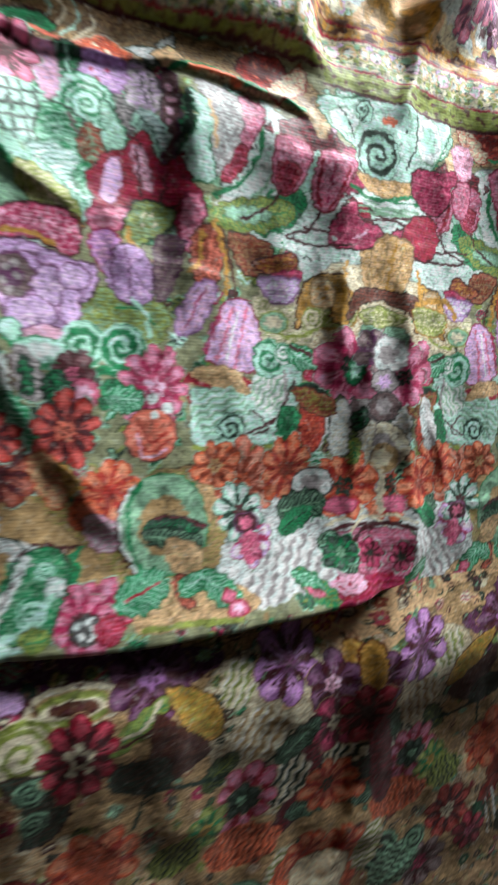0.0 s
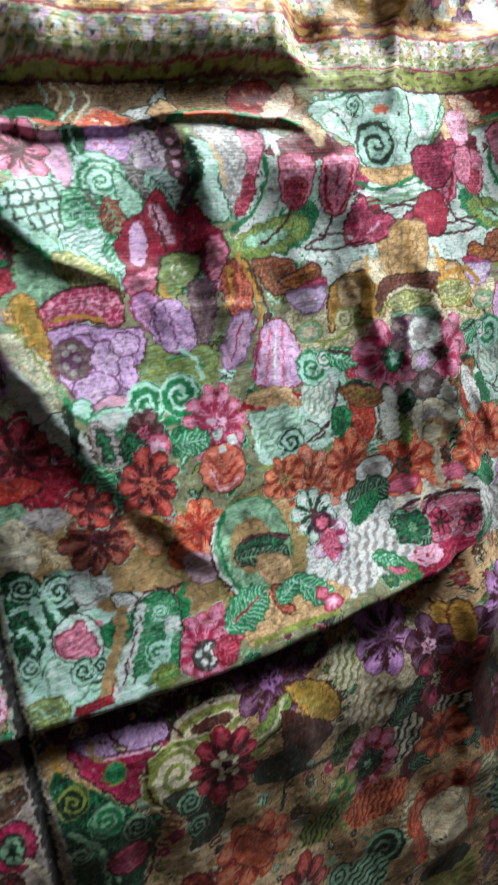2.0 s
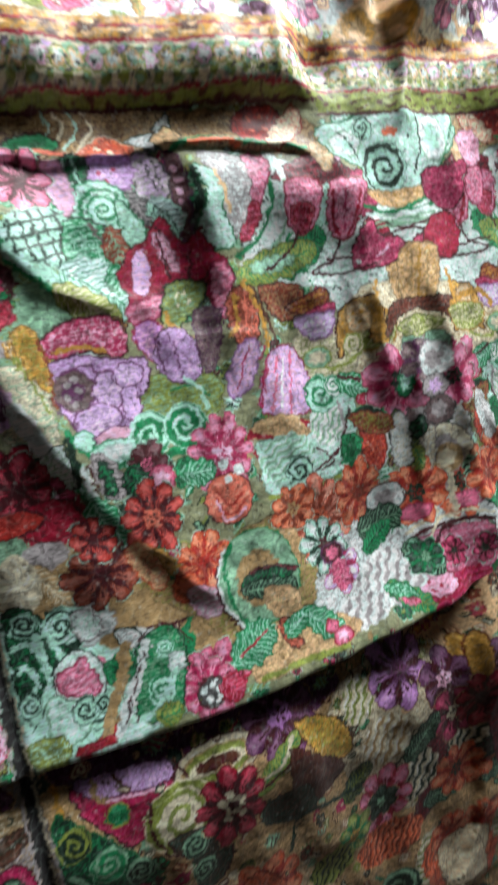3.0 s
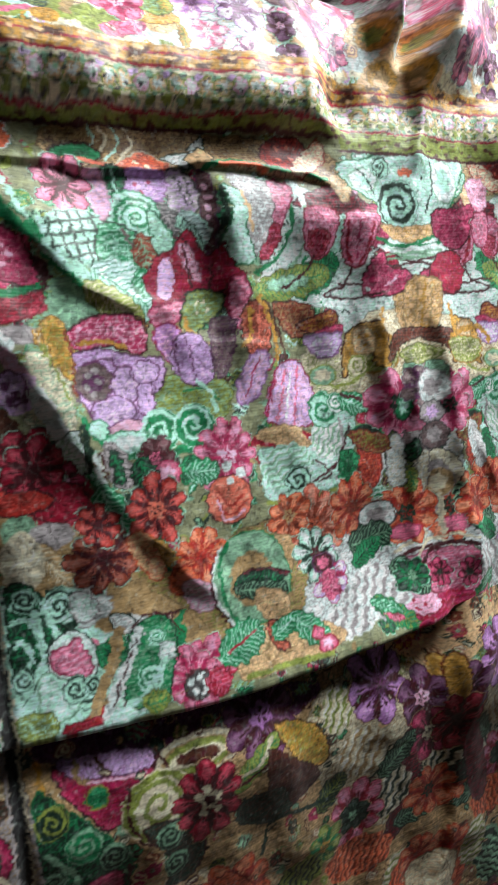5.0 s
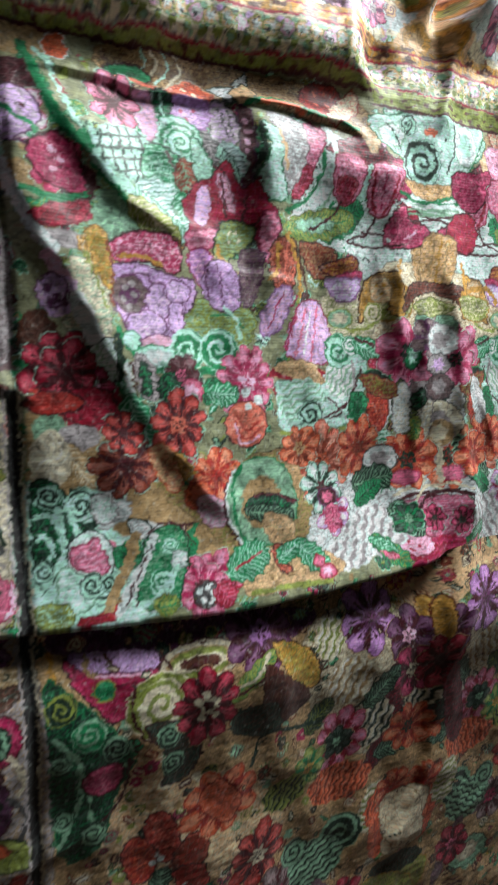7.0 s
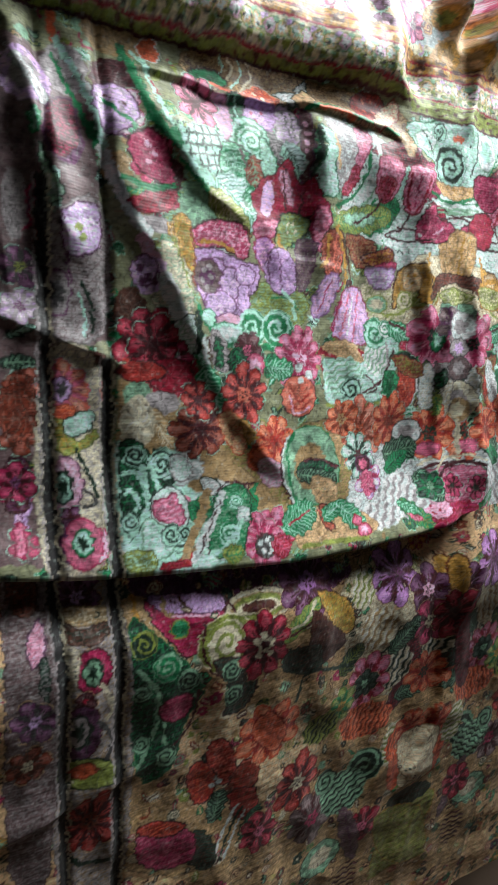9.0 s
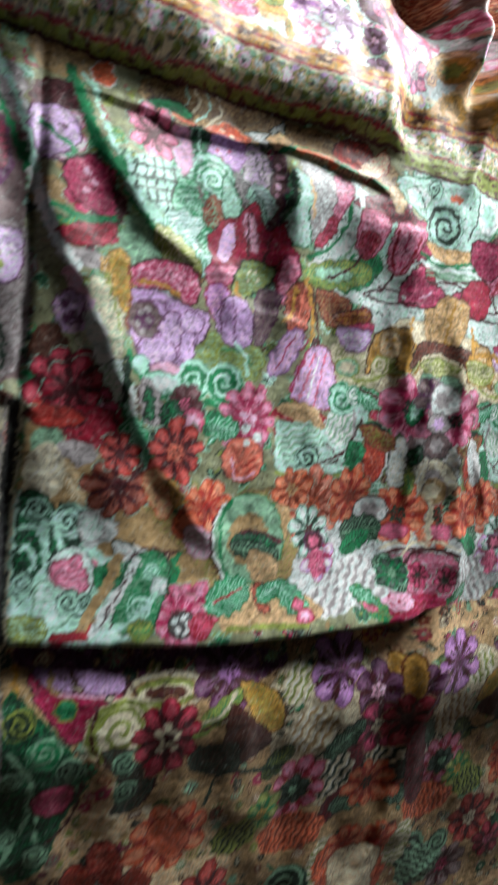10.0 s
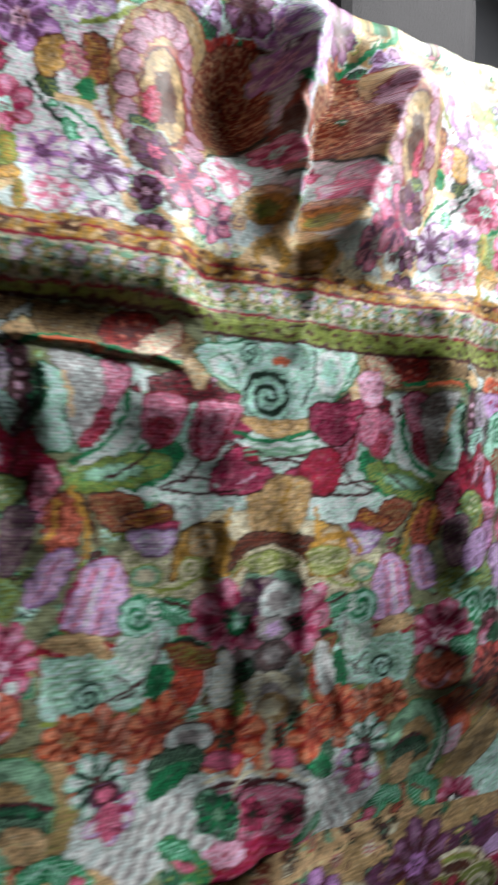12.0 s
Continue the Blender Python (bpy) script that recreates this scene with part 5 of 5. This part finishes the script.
def lower_design():
    line(GOLD, 4.4, -222, -141, -220, -162, -206, -188, -180, -213); line(TAN, 3.0, -216, -146, -211, -168, -194, -193)
    shape(MAGENTA, MAROON, CRIMSON, -213, -146, -192, -157, -152, -164, -144, -176, -173, -179, -171, -192, -184, -197, -194, -184, -208, -165)
    shape(LILAC, PURPLE, VIOLET, -211, -144, -186, -146, -153, -152, -151, -164, -188, -160, -201, -155); line(TAN, 3.4, -200, -146, -198, -158, -192, -162)
    line(BROWN, 3.0, -186, -148, -182, -157); ell(-188, -173, 7, 7, 0, GREEN, OLIVE, ""); line(PALEPINK, 1.6, -193, -162, -156, -167)
    ell(-117, -167, 31, 15, 0, CREAM, MAROON, ""); ell(-117, -168, 24, 11, 0, OLIVE, TAN, ""); ell(-117, -168, 17, 5, 0, BROWN, CREAM, "")
    dots(MAROON, 1.8, -129, -165, -122, -169, -113, -167, -105, -171); bloom(-65, -156, 34, PURPLE, VIOLET, 9, MAROON); leaf(-91, -203, -51, -172, 13, OLIVE, GREEN)
    line(CREAM, 3.0, -103, -197, -74, -192, -59, -174); line(MAROON, 2.0, -129, -189, -96, -201, -71, -196, -45, -175)
    line(MAROON, 2.0, -146, -154, -135, -174, -109, -188); ell(-148, -193, 26, 24, 0, OLIVE, CREAM, ""); curl(-148, -193, 20, CREAM, OLIVE, 1)
    line(MAROON, 2.4, -167, -174, -170, -194, -161, -215, -144, -228)
    shape(DKGREEN, MAROON, BROWN, -160, -206, -127, -214, -116, -236, -127, -257, -147, -257, -141, -239); curl(-142, -219, 10, DKGREEN, SAGE, 1)
    curl(-139, -242, 9, DKGREEN, SAGE, -1); bloom(-112, -203, 28, CRIMSON, CREAM, 9, MAROON); dots(CREAM, 3.0, -113, -194, -105, -201, -106, -212, -116, -212, -120, -199)
    ell(-112, -203, 4, 4, 0, MAROON, "", ""); shape(GOLD, BROWN, OLIVE, -54, -166, -14, -184, -4, -214, -25, -215, -45, -188)
    shape(BROWN, "", MAROON, -64, -183, -40, -199, -11, -225, -41, -238, -61, -237); shape(DKGREEN, "", BROWN, -88, -217, -52, -218, -47, -244, -86, -236)
    comb(7, -179, 17, 19, 65, CREAM, OLIVE, 8); comb(30, -223, 25, 22, 62, CREAM, TAN, 9); comb(52, -269, 29, 25, 62, CREAM, DKGREEN, 9)
    comb(118, -262, 22, 28, 62, CREAM, DKGREEN, 9); bloom(48, -169, 31, VIOLET, PURPLE, 7, MAROON); bloom(92, -194, 26, PURPLE, PALEPINK, 6, MAROON)
    bloom(103, -230, 27, MAGENTA, CREAM, 6, MAROON); shape(GOLD, RUST, "", 111, -167, 124, -161, 136, -205, 122, -210); bloom(128, -224, 25, CRIMSON, MAROON, 7, MAROON)
    leaf(49, -250, 85, -223, 18, DKGREEN, SAGE); leaf(69, -306, 116, -294, 19, DKGREEN, SAGE); leaf(122, -282, 164, -264, 19, DKGREEN, MAROON)
    leaf(-14, -258, 13, -236, 17, DKGREEN, OLIVE); line(DKGREEN, 3.4, -70, -268, -60, -243, -23, -250, 17, -255); bloom(23, -278, 29, PINK, DKGREEN, 9, CRIMSON)
    bloom(21, -280, 15, DKGREEN, SAGE, 7, DKGREEN); bloom(103, -287, 25, ORANGE, DKGREEN, 8, RED)
    shape(DKGREEN, GREEN, GREEN, -228, -164, -208, -175, -180, -209, -169, -232, -182, -255, -194, -290, -222, -288); curl(-218, -179, 11, DKGREEN, OLIVE, 1)
    curl(-200, -202, 12, GREEN, SAGE, -1); curl(-181, -217, 10, DKGREEN, SAGE, 1); line(SAGE, 3.6, -223, -200, -208, -220, -207, -247, -215, -269, -223, -280)
    line(SAGE, 3.0, -171, -233, -188, -233, -201, -253, -196, -275); curl(-220, -219, 8, SAGE, DKGREEN, 1); curl(-219, -263, 8, SAGE, DKGREEN, -1)
    curl(-198, -279, 10, SAGE, DKGREEN, 1); shape(MAGENTA, MAROON, PINK, -205, -235, -193, -229, -178, -231, -180, -248, -197, -249)
    line(MAROON, 2.4, -171, -228, -176, -257, -191, -271); dots(TAN, 3.4, -166, -260, -155, -274, -167, -275, -146, -266, -134, -280)
    dots(OLIVE, 2.6, -175, -268, -170, -285, -180, -291); shape(RED, MAROON, SALMON, -160, -290, -148, -280, -133, -299, -134, -325, -148, -324)
    shape(RED, MAROON, ORANGE, -178, -305, -164, -297, -149, -319, -155, -339, -168, -337)
    shape(RUST, MAROON, RED, -136, -325, -123, -309, -107, -318, -112, -340, -128, -343); shape(RED, MAROON, RUST, -136, -340, -112, -342, -105, -369, -124, -372)
    dots(ICE, 2.6, -152, -326, -146, -324, -149, -319); leaf(-150, -363, -144, -332, 14, DKGREEN, SAGE); line(ICE, 3.0, -149, -404, -139, -379, -126, -355)
    line(ICE, 2.2, -138, -410, -127, -385, -118, -364); line(DKGREEN, 3.0, -143, -408, -132, -382, -122, -360); leaf(-117, -395, -103, -364, 15, DKGREEN, GREEN)
    leaf(-170, -370, -152, -412, 21, DKGREEN, BROWN); bloom(-97, -290, 32, ORANGE, RED, 8, RED); shape(ORANGE, RED, SALMON, -116, -287, -101, -269, -79, -293, -89, -313)
    bloom(-57, -361, 30, RED, CREAM, 8, MAROON); bloom(-33, -415, 31, MAUVE, MAGENTA, 8, MAROON)
    shape(MAGENTA, MAROON, PINK, -221, -348, -192, -348, -170, -368, -169, -394, -194, -395, -217, -378); bloom(-100, -396, 22, CRIMSON, PINK, 7, MAROON)
    shape(RED, MAROON, ORANGE, -222, -342, -202, -341, -176, -355, -196, -359); comb(28, -323, 35, 20, 70, ORANGE, RUST, 6); bloom(-10, -294, 19, OLIVE, GOLD, 7, GREEN)
    comb(81, -369, 22, 22, 75, RUST, ORANGE, 6); bloom(95, -354, 22, ORANGE, RED, 8, RED); comb(-33, -311, 22, 17, 70, OLIVE, DKGREEN, 6)
    curl(35, -380, 22, DKGREEN, SAGE, 1); comb(10, -404, 30, 27, 30, SAGE, DKGREEN, 7); curl(-15, -382, 15, SAGE, DKGREEN, -1); leaf(82, -425, 70, -371, 15, ORANGE, RED)
    shape(CREAM, TAN, PEACH, 81, -369, 119, -361, 140, -424, 99, -420); leaf(86, -448, 147, -450, 21, DKGREEN, BROWN); leaf(40, -501, 13, -425, 17, MAUVE, PURPLE)
    shape(OLIVE, GOLD, TAN, 62, -458, 134, -474, 158, -554, 93, -533); ell(-10, -480, 28, 20, 0, SAGE, DKGREEN, CREAM)
    shape(MAROON, "", CRIMSON, 130, -237, 151, -234, 177, -310, 154, -315); comb(160, -365, 17, 28, 0, CREAM, OLIVE, 7); bloom(192, -460, 25, CRIMSON, PINK, 7, MAROON)
    comb(203, -535, 19, 28, 0, TAN, MAROON, 7)


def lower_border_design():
    # border ground greyed from cream: the shade below the hem is in the colour
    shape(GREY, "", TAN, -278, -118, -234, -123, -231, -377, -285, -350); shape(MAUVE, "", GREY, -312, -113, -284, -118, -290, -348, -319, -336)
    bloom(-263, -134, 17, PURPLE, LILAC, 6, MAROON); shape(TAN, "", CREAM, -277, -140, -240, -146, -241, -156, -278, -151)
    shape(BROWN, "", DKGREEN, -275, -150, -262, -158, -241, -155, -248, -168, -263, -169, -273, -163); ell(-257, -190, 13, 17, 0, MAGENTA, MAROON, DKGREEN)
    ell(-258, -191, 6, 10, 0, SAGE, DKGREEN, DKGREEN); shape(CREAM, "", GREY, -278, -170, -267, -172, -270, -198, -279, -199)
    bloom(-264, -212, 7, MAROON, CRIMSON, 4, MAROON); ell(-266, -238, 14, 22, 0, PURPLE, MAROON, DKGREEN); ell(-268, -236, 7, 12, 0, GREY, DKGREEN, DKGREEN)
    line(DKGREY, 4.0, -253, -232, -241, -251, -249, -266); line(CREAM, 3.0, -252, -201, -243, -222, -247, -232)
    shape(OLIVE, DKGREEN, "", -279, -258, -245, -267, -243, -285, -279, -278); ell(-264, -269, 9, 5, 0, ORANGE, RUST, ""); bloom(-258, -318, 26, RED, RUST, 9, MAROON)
    # the dark green line paints the shade of a crease
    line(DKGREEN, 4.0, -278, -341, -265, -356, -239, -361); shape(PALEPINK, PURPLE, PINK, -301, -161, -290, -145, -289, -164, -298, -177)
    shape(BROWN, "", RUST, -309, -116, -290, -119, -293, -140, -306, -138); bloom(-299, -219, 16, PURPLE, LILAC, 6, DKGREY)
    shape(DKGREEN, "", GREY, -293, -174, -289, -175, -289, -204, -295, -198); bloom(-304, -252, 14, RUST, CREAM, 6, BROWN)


def band_design():
    """Straight woven bands across the cloth, from the gold stripe down to the olive one."""
    w = (slice(0, NV), slice(0, NU))
    up = WV

    def stripe(lo, hi, colour, edge=0.8):
        lay(w, np.minimum(up - lo, hi - up), colour, edge)
    stripe(284, 303, GOLD)
    lay(w, np.minimum(np.minimum(up - 284, 303 - up), np.sin(WU * 0.9 + np.sin(WV)) * 2 - 1.1), TAN)
    stripe(296, 298, CRIMSON)
    lay(w, np.minimum(np.minimum(up - 285, 302 - up), wave_field(WU, WV * 3, 26, 78) * 2.2 - 0.5), BROWN)
    lay(w, np.minimum(np.minimum(up - 285, 302 - up), wave_field(WU, WV * 2.5, 17, 79) * 2 - 1.0), PEACH)
    stripe(264, 289, CREAM)
    stripe(287.5, 289.5, CRIMSON)
    for k in range(int((U1 - U0) / 11)):
        u = U0 + 11 * k
        ell(u, 279, 5, 5, 0, PEACH if k % 3 else PALEPINK, OLIVE, ICE)
        ell(u + 5.5, 271, 3, 3, 0, OLIVE, "", "")
        ell(u + 5.5, 284, 3, 2, 0, LILAC if k % 2 else SAGE, "", "")
        dots(GREY, 1.2, u + 5.5, 277, u + 3, 268, u + 8, 267)
    stripe(265, 267, CRIMSON)
    lay(w, np.minimum(np.minimum(up - 266, 288 - up), wave_field(WU, WV, 7, 80) * 2 - 1.0), SAGE)
    lay(w, np.minimum(np.minimum(up - 266, 288 - up), wave_field(WU, WV, 6, 81) * 2 - 1.2), DKGREY)
    foot = np.where(WU < 45, 259, 250)
    lay(w, np.minimum(up - foot, 265 - up), OLIVE)
    # brown blotches give the olive stripe the lip's shade
    lay(w, np.minimum(np.minimum(up - foot, 265 - up), wave_field(WU, WV * 2, 12, 77) * 2 - 0.7), BROWN)
    lay(w, np.minimum(1.2 - np.abs(up - foot), 1.0), MAROON)


def side_border_design():
    """The upright border: dark lines with pale edges."""
    w = (slice(0, NV), slice(0, NU))
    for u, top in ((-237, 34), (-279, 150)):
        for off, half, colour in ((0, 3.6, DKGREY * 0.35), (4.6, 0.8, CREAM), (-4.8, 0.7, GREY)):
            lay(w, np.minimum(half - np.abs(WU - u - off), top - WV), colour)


def woven(ink, seed):
    """Each rib pulls the colours a little to one side, and yarns differ."""
    rng = np.random.RandomState(seed)
    rib = (np.arange(NV) * STEP / 2.2).astype(int)
    pull = rng.normal(0, 0.85, (rib[-1] + 1, NU // 6 + 2))
    pull = np.repeat(pull, 6, axis=1)[:, :NU][rib]
    pick = np.clip(np.arange(NU)[None, :] + np.round(pull).astype(int), 0, NU - 1)
    ink = np.take_along_axis(ink, np.repeat(pick[..., None], 3, 2), 1)
    # floats of yarn: short lengths of a rib lie lighter or darker
    yarn = np.repeat(rng.uniform(0, 1, (rib[-1] + 1, NU // 5 + 2)), 5, axis=1)[:, :NU][rib][..., None]
    ink = ink * np.where(yarn < 0.14, 0.86, np.where(yarn > 0.88, 1.10, 1.0))
    # single stitches of a dark or a pale yarn, in clumps
    stitch = np.repeat(rng.uniform(0, 1, (rib[-1] + 1, NU // 3 + 2)), 3, axis=1)[:, :NU][rib]
    clump = 0.5 * MOTTLE + 0.5 * wave_field(GU, GV, 16, seed + 30)
    ink = np.where((stitch < 0.02 + 0.12 * clump)[..., None], ink * np.array([0.55, 0.53, 0.53]), ink)
    ink = np.where((stitch > 0.99 + 0.10 * clump)[..., None], ink * 0.75 + np.array([0.16, 0.18, 0.17]), ink)
    # fine shading veins inside every motif
    vein = np.exp(-(wave_field(WU, WV, 8.5, seed + 40) / 0.13) ** 2)[..., None]
    glint = np.exp(-(wave_field(WU, WV, 10.0, seed + 60) / 0.11) ** 2)[..., None]
    ink = ink * (1 - 0.36 * vein) + glint * 0.10 * (np.array([0.62, 0.74, 0.68]) - ink)
    # the dye runs from deeper to paler within each motif
    ink = ink * (1 + 0.20 * wave_field(WU, WV, 17, seed + 80) + 0.10 * wave_field(WU, WV, 7, seed + 90))[..., None]
    # the yarns are strongly dyed
    mid = ink.mean(2, keepdims=True)
    ink = 1.16 * np.clip(mid + 1.02 * (ink - mid), 0.003, 1.0) ** 1.18
    return np.clip(ink * (0.95 + 0.10 * FLECK[..., None]), 0.004, 0.86)


def both_halves(axis, *designs):
    for design in designs:
        for canvas["axis"] in (axis, None):
            design()
    canvas["axis"] = None


def tracery(count, u0, u1, v0, v1, pale, dark):
    """The finest thread work: tiny leaves, hooks and stitches, pale on dark and dark on pale."""
    for _ in range(count):
        u, v = rnd.uniform(u0, u1), rnd.uniform(v0, v1)
        j, i = int((v - V0) / STEP), int((u - U0) / STEP)
        ink = rnd.choice(dark)
        if canvas["now"][j, i].mean() < 0.42:
            continue
        a, l, kind = rnd.uniform(0, math.tau), rnd.uniform(3.5, 8), rnd.random()
        c, d = l * math.cos(a), l * math.sin(a)
        if kind < 0.4:
            leaf(u, v, u + c, v + d, rnd.uniform(2.0, 3.6), ink, rnd.choice(pale))
        elif kind < 0.75:
            line(ink, rnd.uniform(0.9, 1.5), u, v, u + c * 0.6 - d * 0.35, v + d * 0.6 + c * 0.35, u + c, v + d, u + c + d * 0.35, v + d - c * 0.35)
        else:
            dots(ink, rnd.uniform(0.8, 1.5), u, v, u + c * 0.5, v + d * 0.5, u + c, v + d)


def weave_front():
    canvas["now"] = np.where((GV > 262)[..., None], CREAM, SAGE * 0.35 + TAN * 0.45)
    both_halves(108, upper_ground)
    filler(900, -370, 410, 290, 560, (ICE, PEACH, MINT, CREAM), (OLIVE, GREEN, PINK, LILAC, GOLD, PURPLE, TAN, DKGREEN, GREEN), 0.62)
    filler(1700, -370, 410, -140, 262, (MINT, SAGE, OLIVE, SAGE, TAN), (GREEN, DKGREEN, GREEN, DKGREEN, DKGREEN, MAROON, OLIVE, MAGENTA), 0.55)
    both_halves(108, main_ground)
    tracery(380, -360, 400, -138, 255, (ICE, MINT, MINT, PALEPINK), (DKGREEN, MAROON, GREEN, DKGREEN))
    left_design()
    both_halves(108, upper_design, top_design, main_design)
    corner_design()
    border_design()
    tracery(250, -360, 400, 305, 540, (ICE, MINT, CREAM), (GREEN, PURPLE, OLIVE, RUST))
    band_design()
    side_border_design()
    return woven(canvas["now"], 1)


def weave_back():
    canvas["now"], canvas["halo"] = np.ones((NV, NU, 3)) * PEACH, PEACH
    filler(300, -370, 410, -640, -90, (CREAM, PEACH, SAGE), (DKGREEN, OLIVE, RUST, RED, MAGENTA, GOLD, PURPLE, GREEN))
    both_halves(112, lower_ground)
    filler(1500, -370, 410, -640, -90, (CREAM, PEACH, SAGE), (DKGREEN, DKGREEN, DKGREEN, MAROON, OLIVE, RUST, BROWN, GREEN, MAGENTA), 0.58)
    both_halves(112, lower_design)
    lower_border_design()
    tracery(600, -360, 400, -560, -95, (CREAM, PEACH, SAGE), (DKGREEN, MAROON, DKGREEN, BROWN))
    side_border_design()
    return woven(canvas["now"], 2)


def sample(ink, u, v):
    x = np.clip((u * 1000 - U0) / STEP - 0.5, 0, NU - 1.01)
    y = np.clip((v * 1000 - V0) / STEP - 0.5, 0, NV - 1.01)
    i, j = x.astype(int), y.astype(int)
    a, b = (x - i)[..., None], (y - j)[..., None]
    return (ink[j, i] * (1 - a) + ink[j, i + 1] * a) * (1 - b) + (ink[j + 1, i] * (1 - a) + ink[j + 1, i + 1] * a) * b


def sheet(name, ink, lie, u0, u1, low, high, parent, label, gap=0.00085, hem=False, over=False):
    """A piece of the cloth between the lines low(u) and high(u)."""
    nu = int((u1 - u0) / gap) + 1
    us = np.linspace(u0, u1, nu)
    lo, hi = low(us), high(us)
    nv = int(np.max(hi - lo) / gap) + 1
    k = np.linspace(0, 1, nv)[:, None]
    u = np.broadcast_to(us, (nv, nu)).copy()
    v = lo + (hi - lo) * k
    colour = sample(ink, u, v)
    h = lie(u, v)
    if hem:
        r = 0.004 * (1 - soft(us, 0.09, 0.125)) + 0.0001
        rows = np.linspace(math.pi, 0, 9)[:-1, None]
        v = np.vstack([lo - r * np.sin(rows) + np.where(rows > 2.7, 0.012, 0), v])
        h = np.vstack([h[0] - r * (1 - np.cos(rows)), h])
        u = np.vstack([np.broadcast_to(us, (8, nu)), u])
        colour = np.vstack([np.broadcast_to(colour[0], (8, nu, 3)), colour])
    if over:
        r = 0.016
        rows = np.linspace(0, math.pi * 0.5, 12)[1:, None]
        v = np.vstack([v, hi + r * np.sin(rows), hi + r - 0.002 * np.ones((1, nu))])
        h = np.vstack([h, h[-1] - r * (1 - np.cos(rows)), h[-1:] - 0.05])
        u = np.vstack([u, np.broadcast_to(us, (12, nu))])
        colour = np.vstack([colour, np.broadcast_to(colour[-1], (12, nu, 3))])
    rows, cols = u.shape
    out = swell(u, v)
    u, v, h = u - out * (u + 0.265) / 0.44, v - out * (v - 0.037) / 0.44, h + out
    co = np.stack([u, -h, v], 2).reshape(-1, 3)
    a = (np.arange(rows - 1)[:, None] * cols + np.arange(cols - 1)).reshape(-1)
    quads = np.stack([a, a + 1, a + 1 + cols, a + cols], 1)
    me = bpy.data.meshes.new(name)
    me.vertices.add(len(co))
    me.vertices.foreach_set("co", co.astype(np.float32).ravel())
    me.loops.add(quads.size)
    me.loops.foreach_set("vertex_index", quads.astype(np.int32).ravel())
    me.polygons.add(len(quads))
    me.polygons.foreach_set("loop_start", np.arange(0, quads.size, 4, dtype=np.int32))
    me.update(calc_edges=True)
    me.polygons.foreach_set("use_smooth", np.ones(len(quads), bool))
    layer = me.color_attributes.new("design", "FLOAT_COLOR", "POINT")
    layer.data.foreach_set("color", np.dstack([colour, np.ones((rows, cols))]).astype(np.float32).ravel())
    me.materials.append(WEAVE)
    ob = new(name, me)
    ob.parent = parent
    ob["label"] = label
    return ob


# ---- the padded headboard that the cloth hangs over ----
def headboard():
    thing = tagged(new("headboard"), "black padded headboard mostly hidden under a floral throw", "headboard")
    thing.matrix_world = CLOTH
    part("back_frame", box(bmesh.new(), -0.40, 0.46, 0.26, 0.31, -0.72, 0.47, 0.01), DARK_CLOTH, thing)
    for x0, x1 in ((-0.40, 0.228), (0.262, 0.47)):
        part("cushion", box(bmesh.new(), x0, x1, 0.17, 0.26, -0.50, 0.772, 0.03), DARK_CLOTH, thing)
    return thing


headboard()

# ---- the throw ----
throw = tagged(new("tapestry_throw"), "creased floral tapestry throw in mint, pink and rust over a headboard", "throw")
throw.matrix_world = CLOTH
front_ink, back_ink = weave_front(), weave_back()
flat = lambda value: (lambda u: np.full(np.shape(u), value))
under = lambda u: hem_line(u) + 0.05 * (1 - soft(u, 0.08, 0.115)) + 0.0
sheet("top_section", front_ink, lie_front, -0.365, 0.405, flat(0.303), flat(0.494), throw, "pale ground with pink blooms and scalloped medallions", over=True)
sheet("woven_band", front_ink, lie_front, -0.365, 0.405, flat(0.250), flat(0.303), throw, "gold, cream and olive striped woven band")
sheet("front_flap", front_ink, lie_front, -0.236, 0.405, hem_line, flat(0.250), throw, "mint ground with tulips, peonies and scrolls", hem=True)
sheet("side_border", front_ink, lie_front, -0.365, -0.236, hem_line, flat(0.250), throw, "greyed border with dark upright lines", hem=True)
sheet("lower_section", back_ink, lie_back, -0.236, 0.405, flat(-0.645), under, throw, "tan ground darkened for shade, with rust and magenta blooms")
sheet("lower_side_border", back_ink, lie_back, -0.365, -0.236, flat(-0.645), under, throw, "cream border greyed for shade, with dark upright lines")
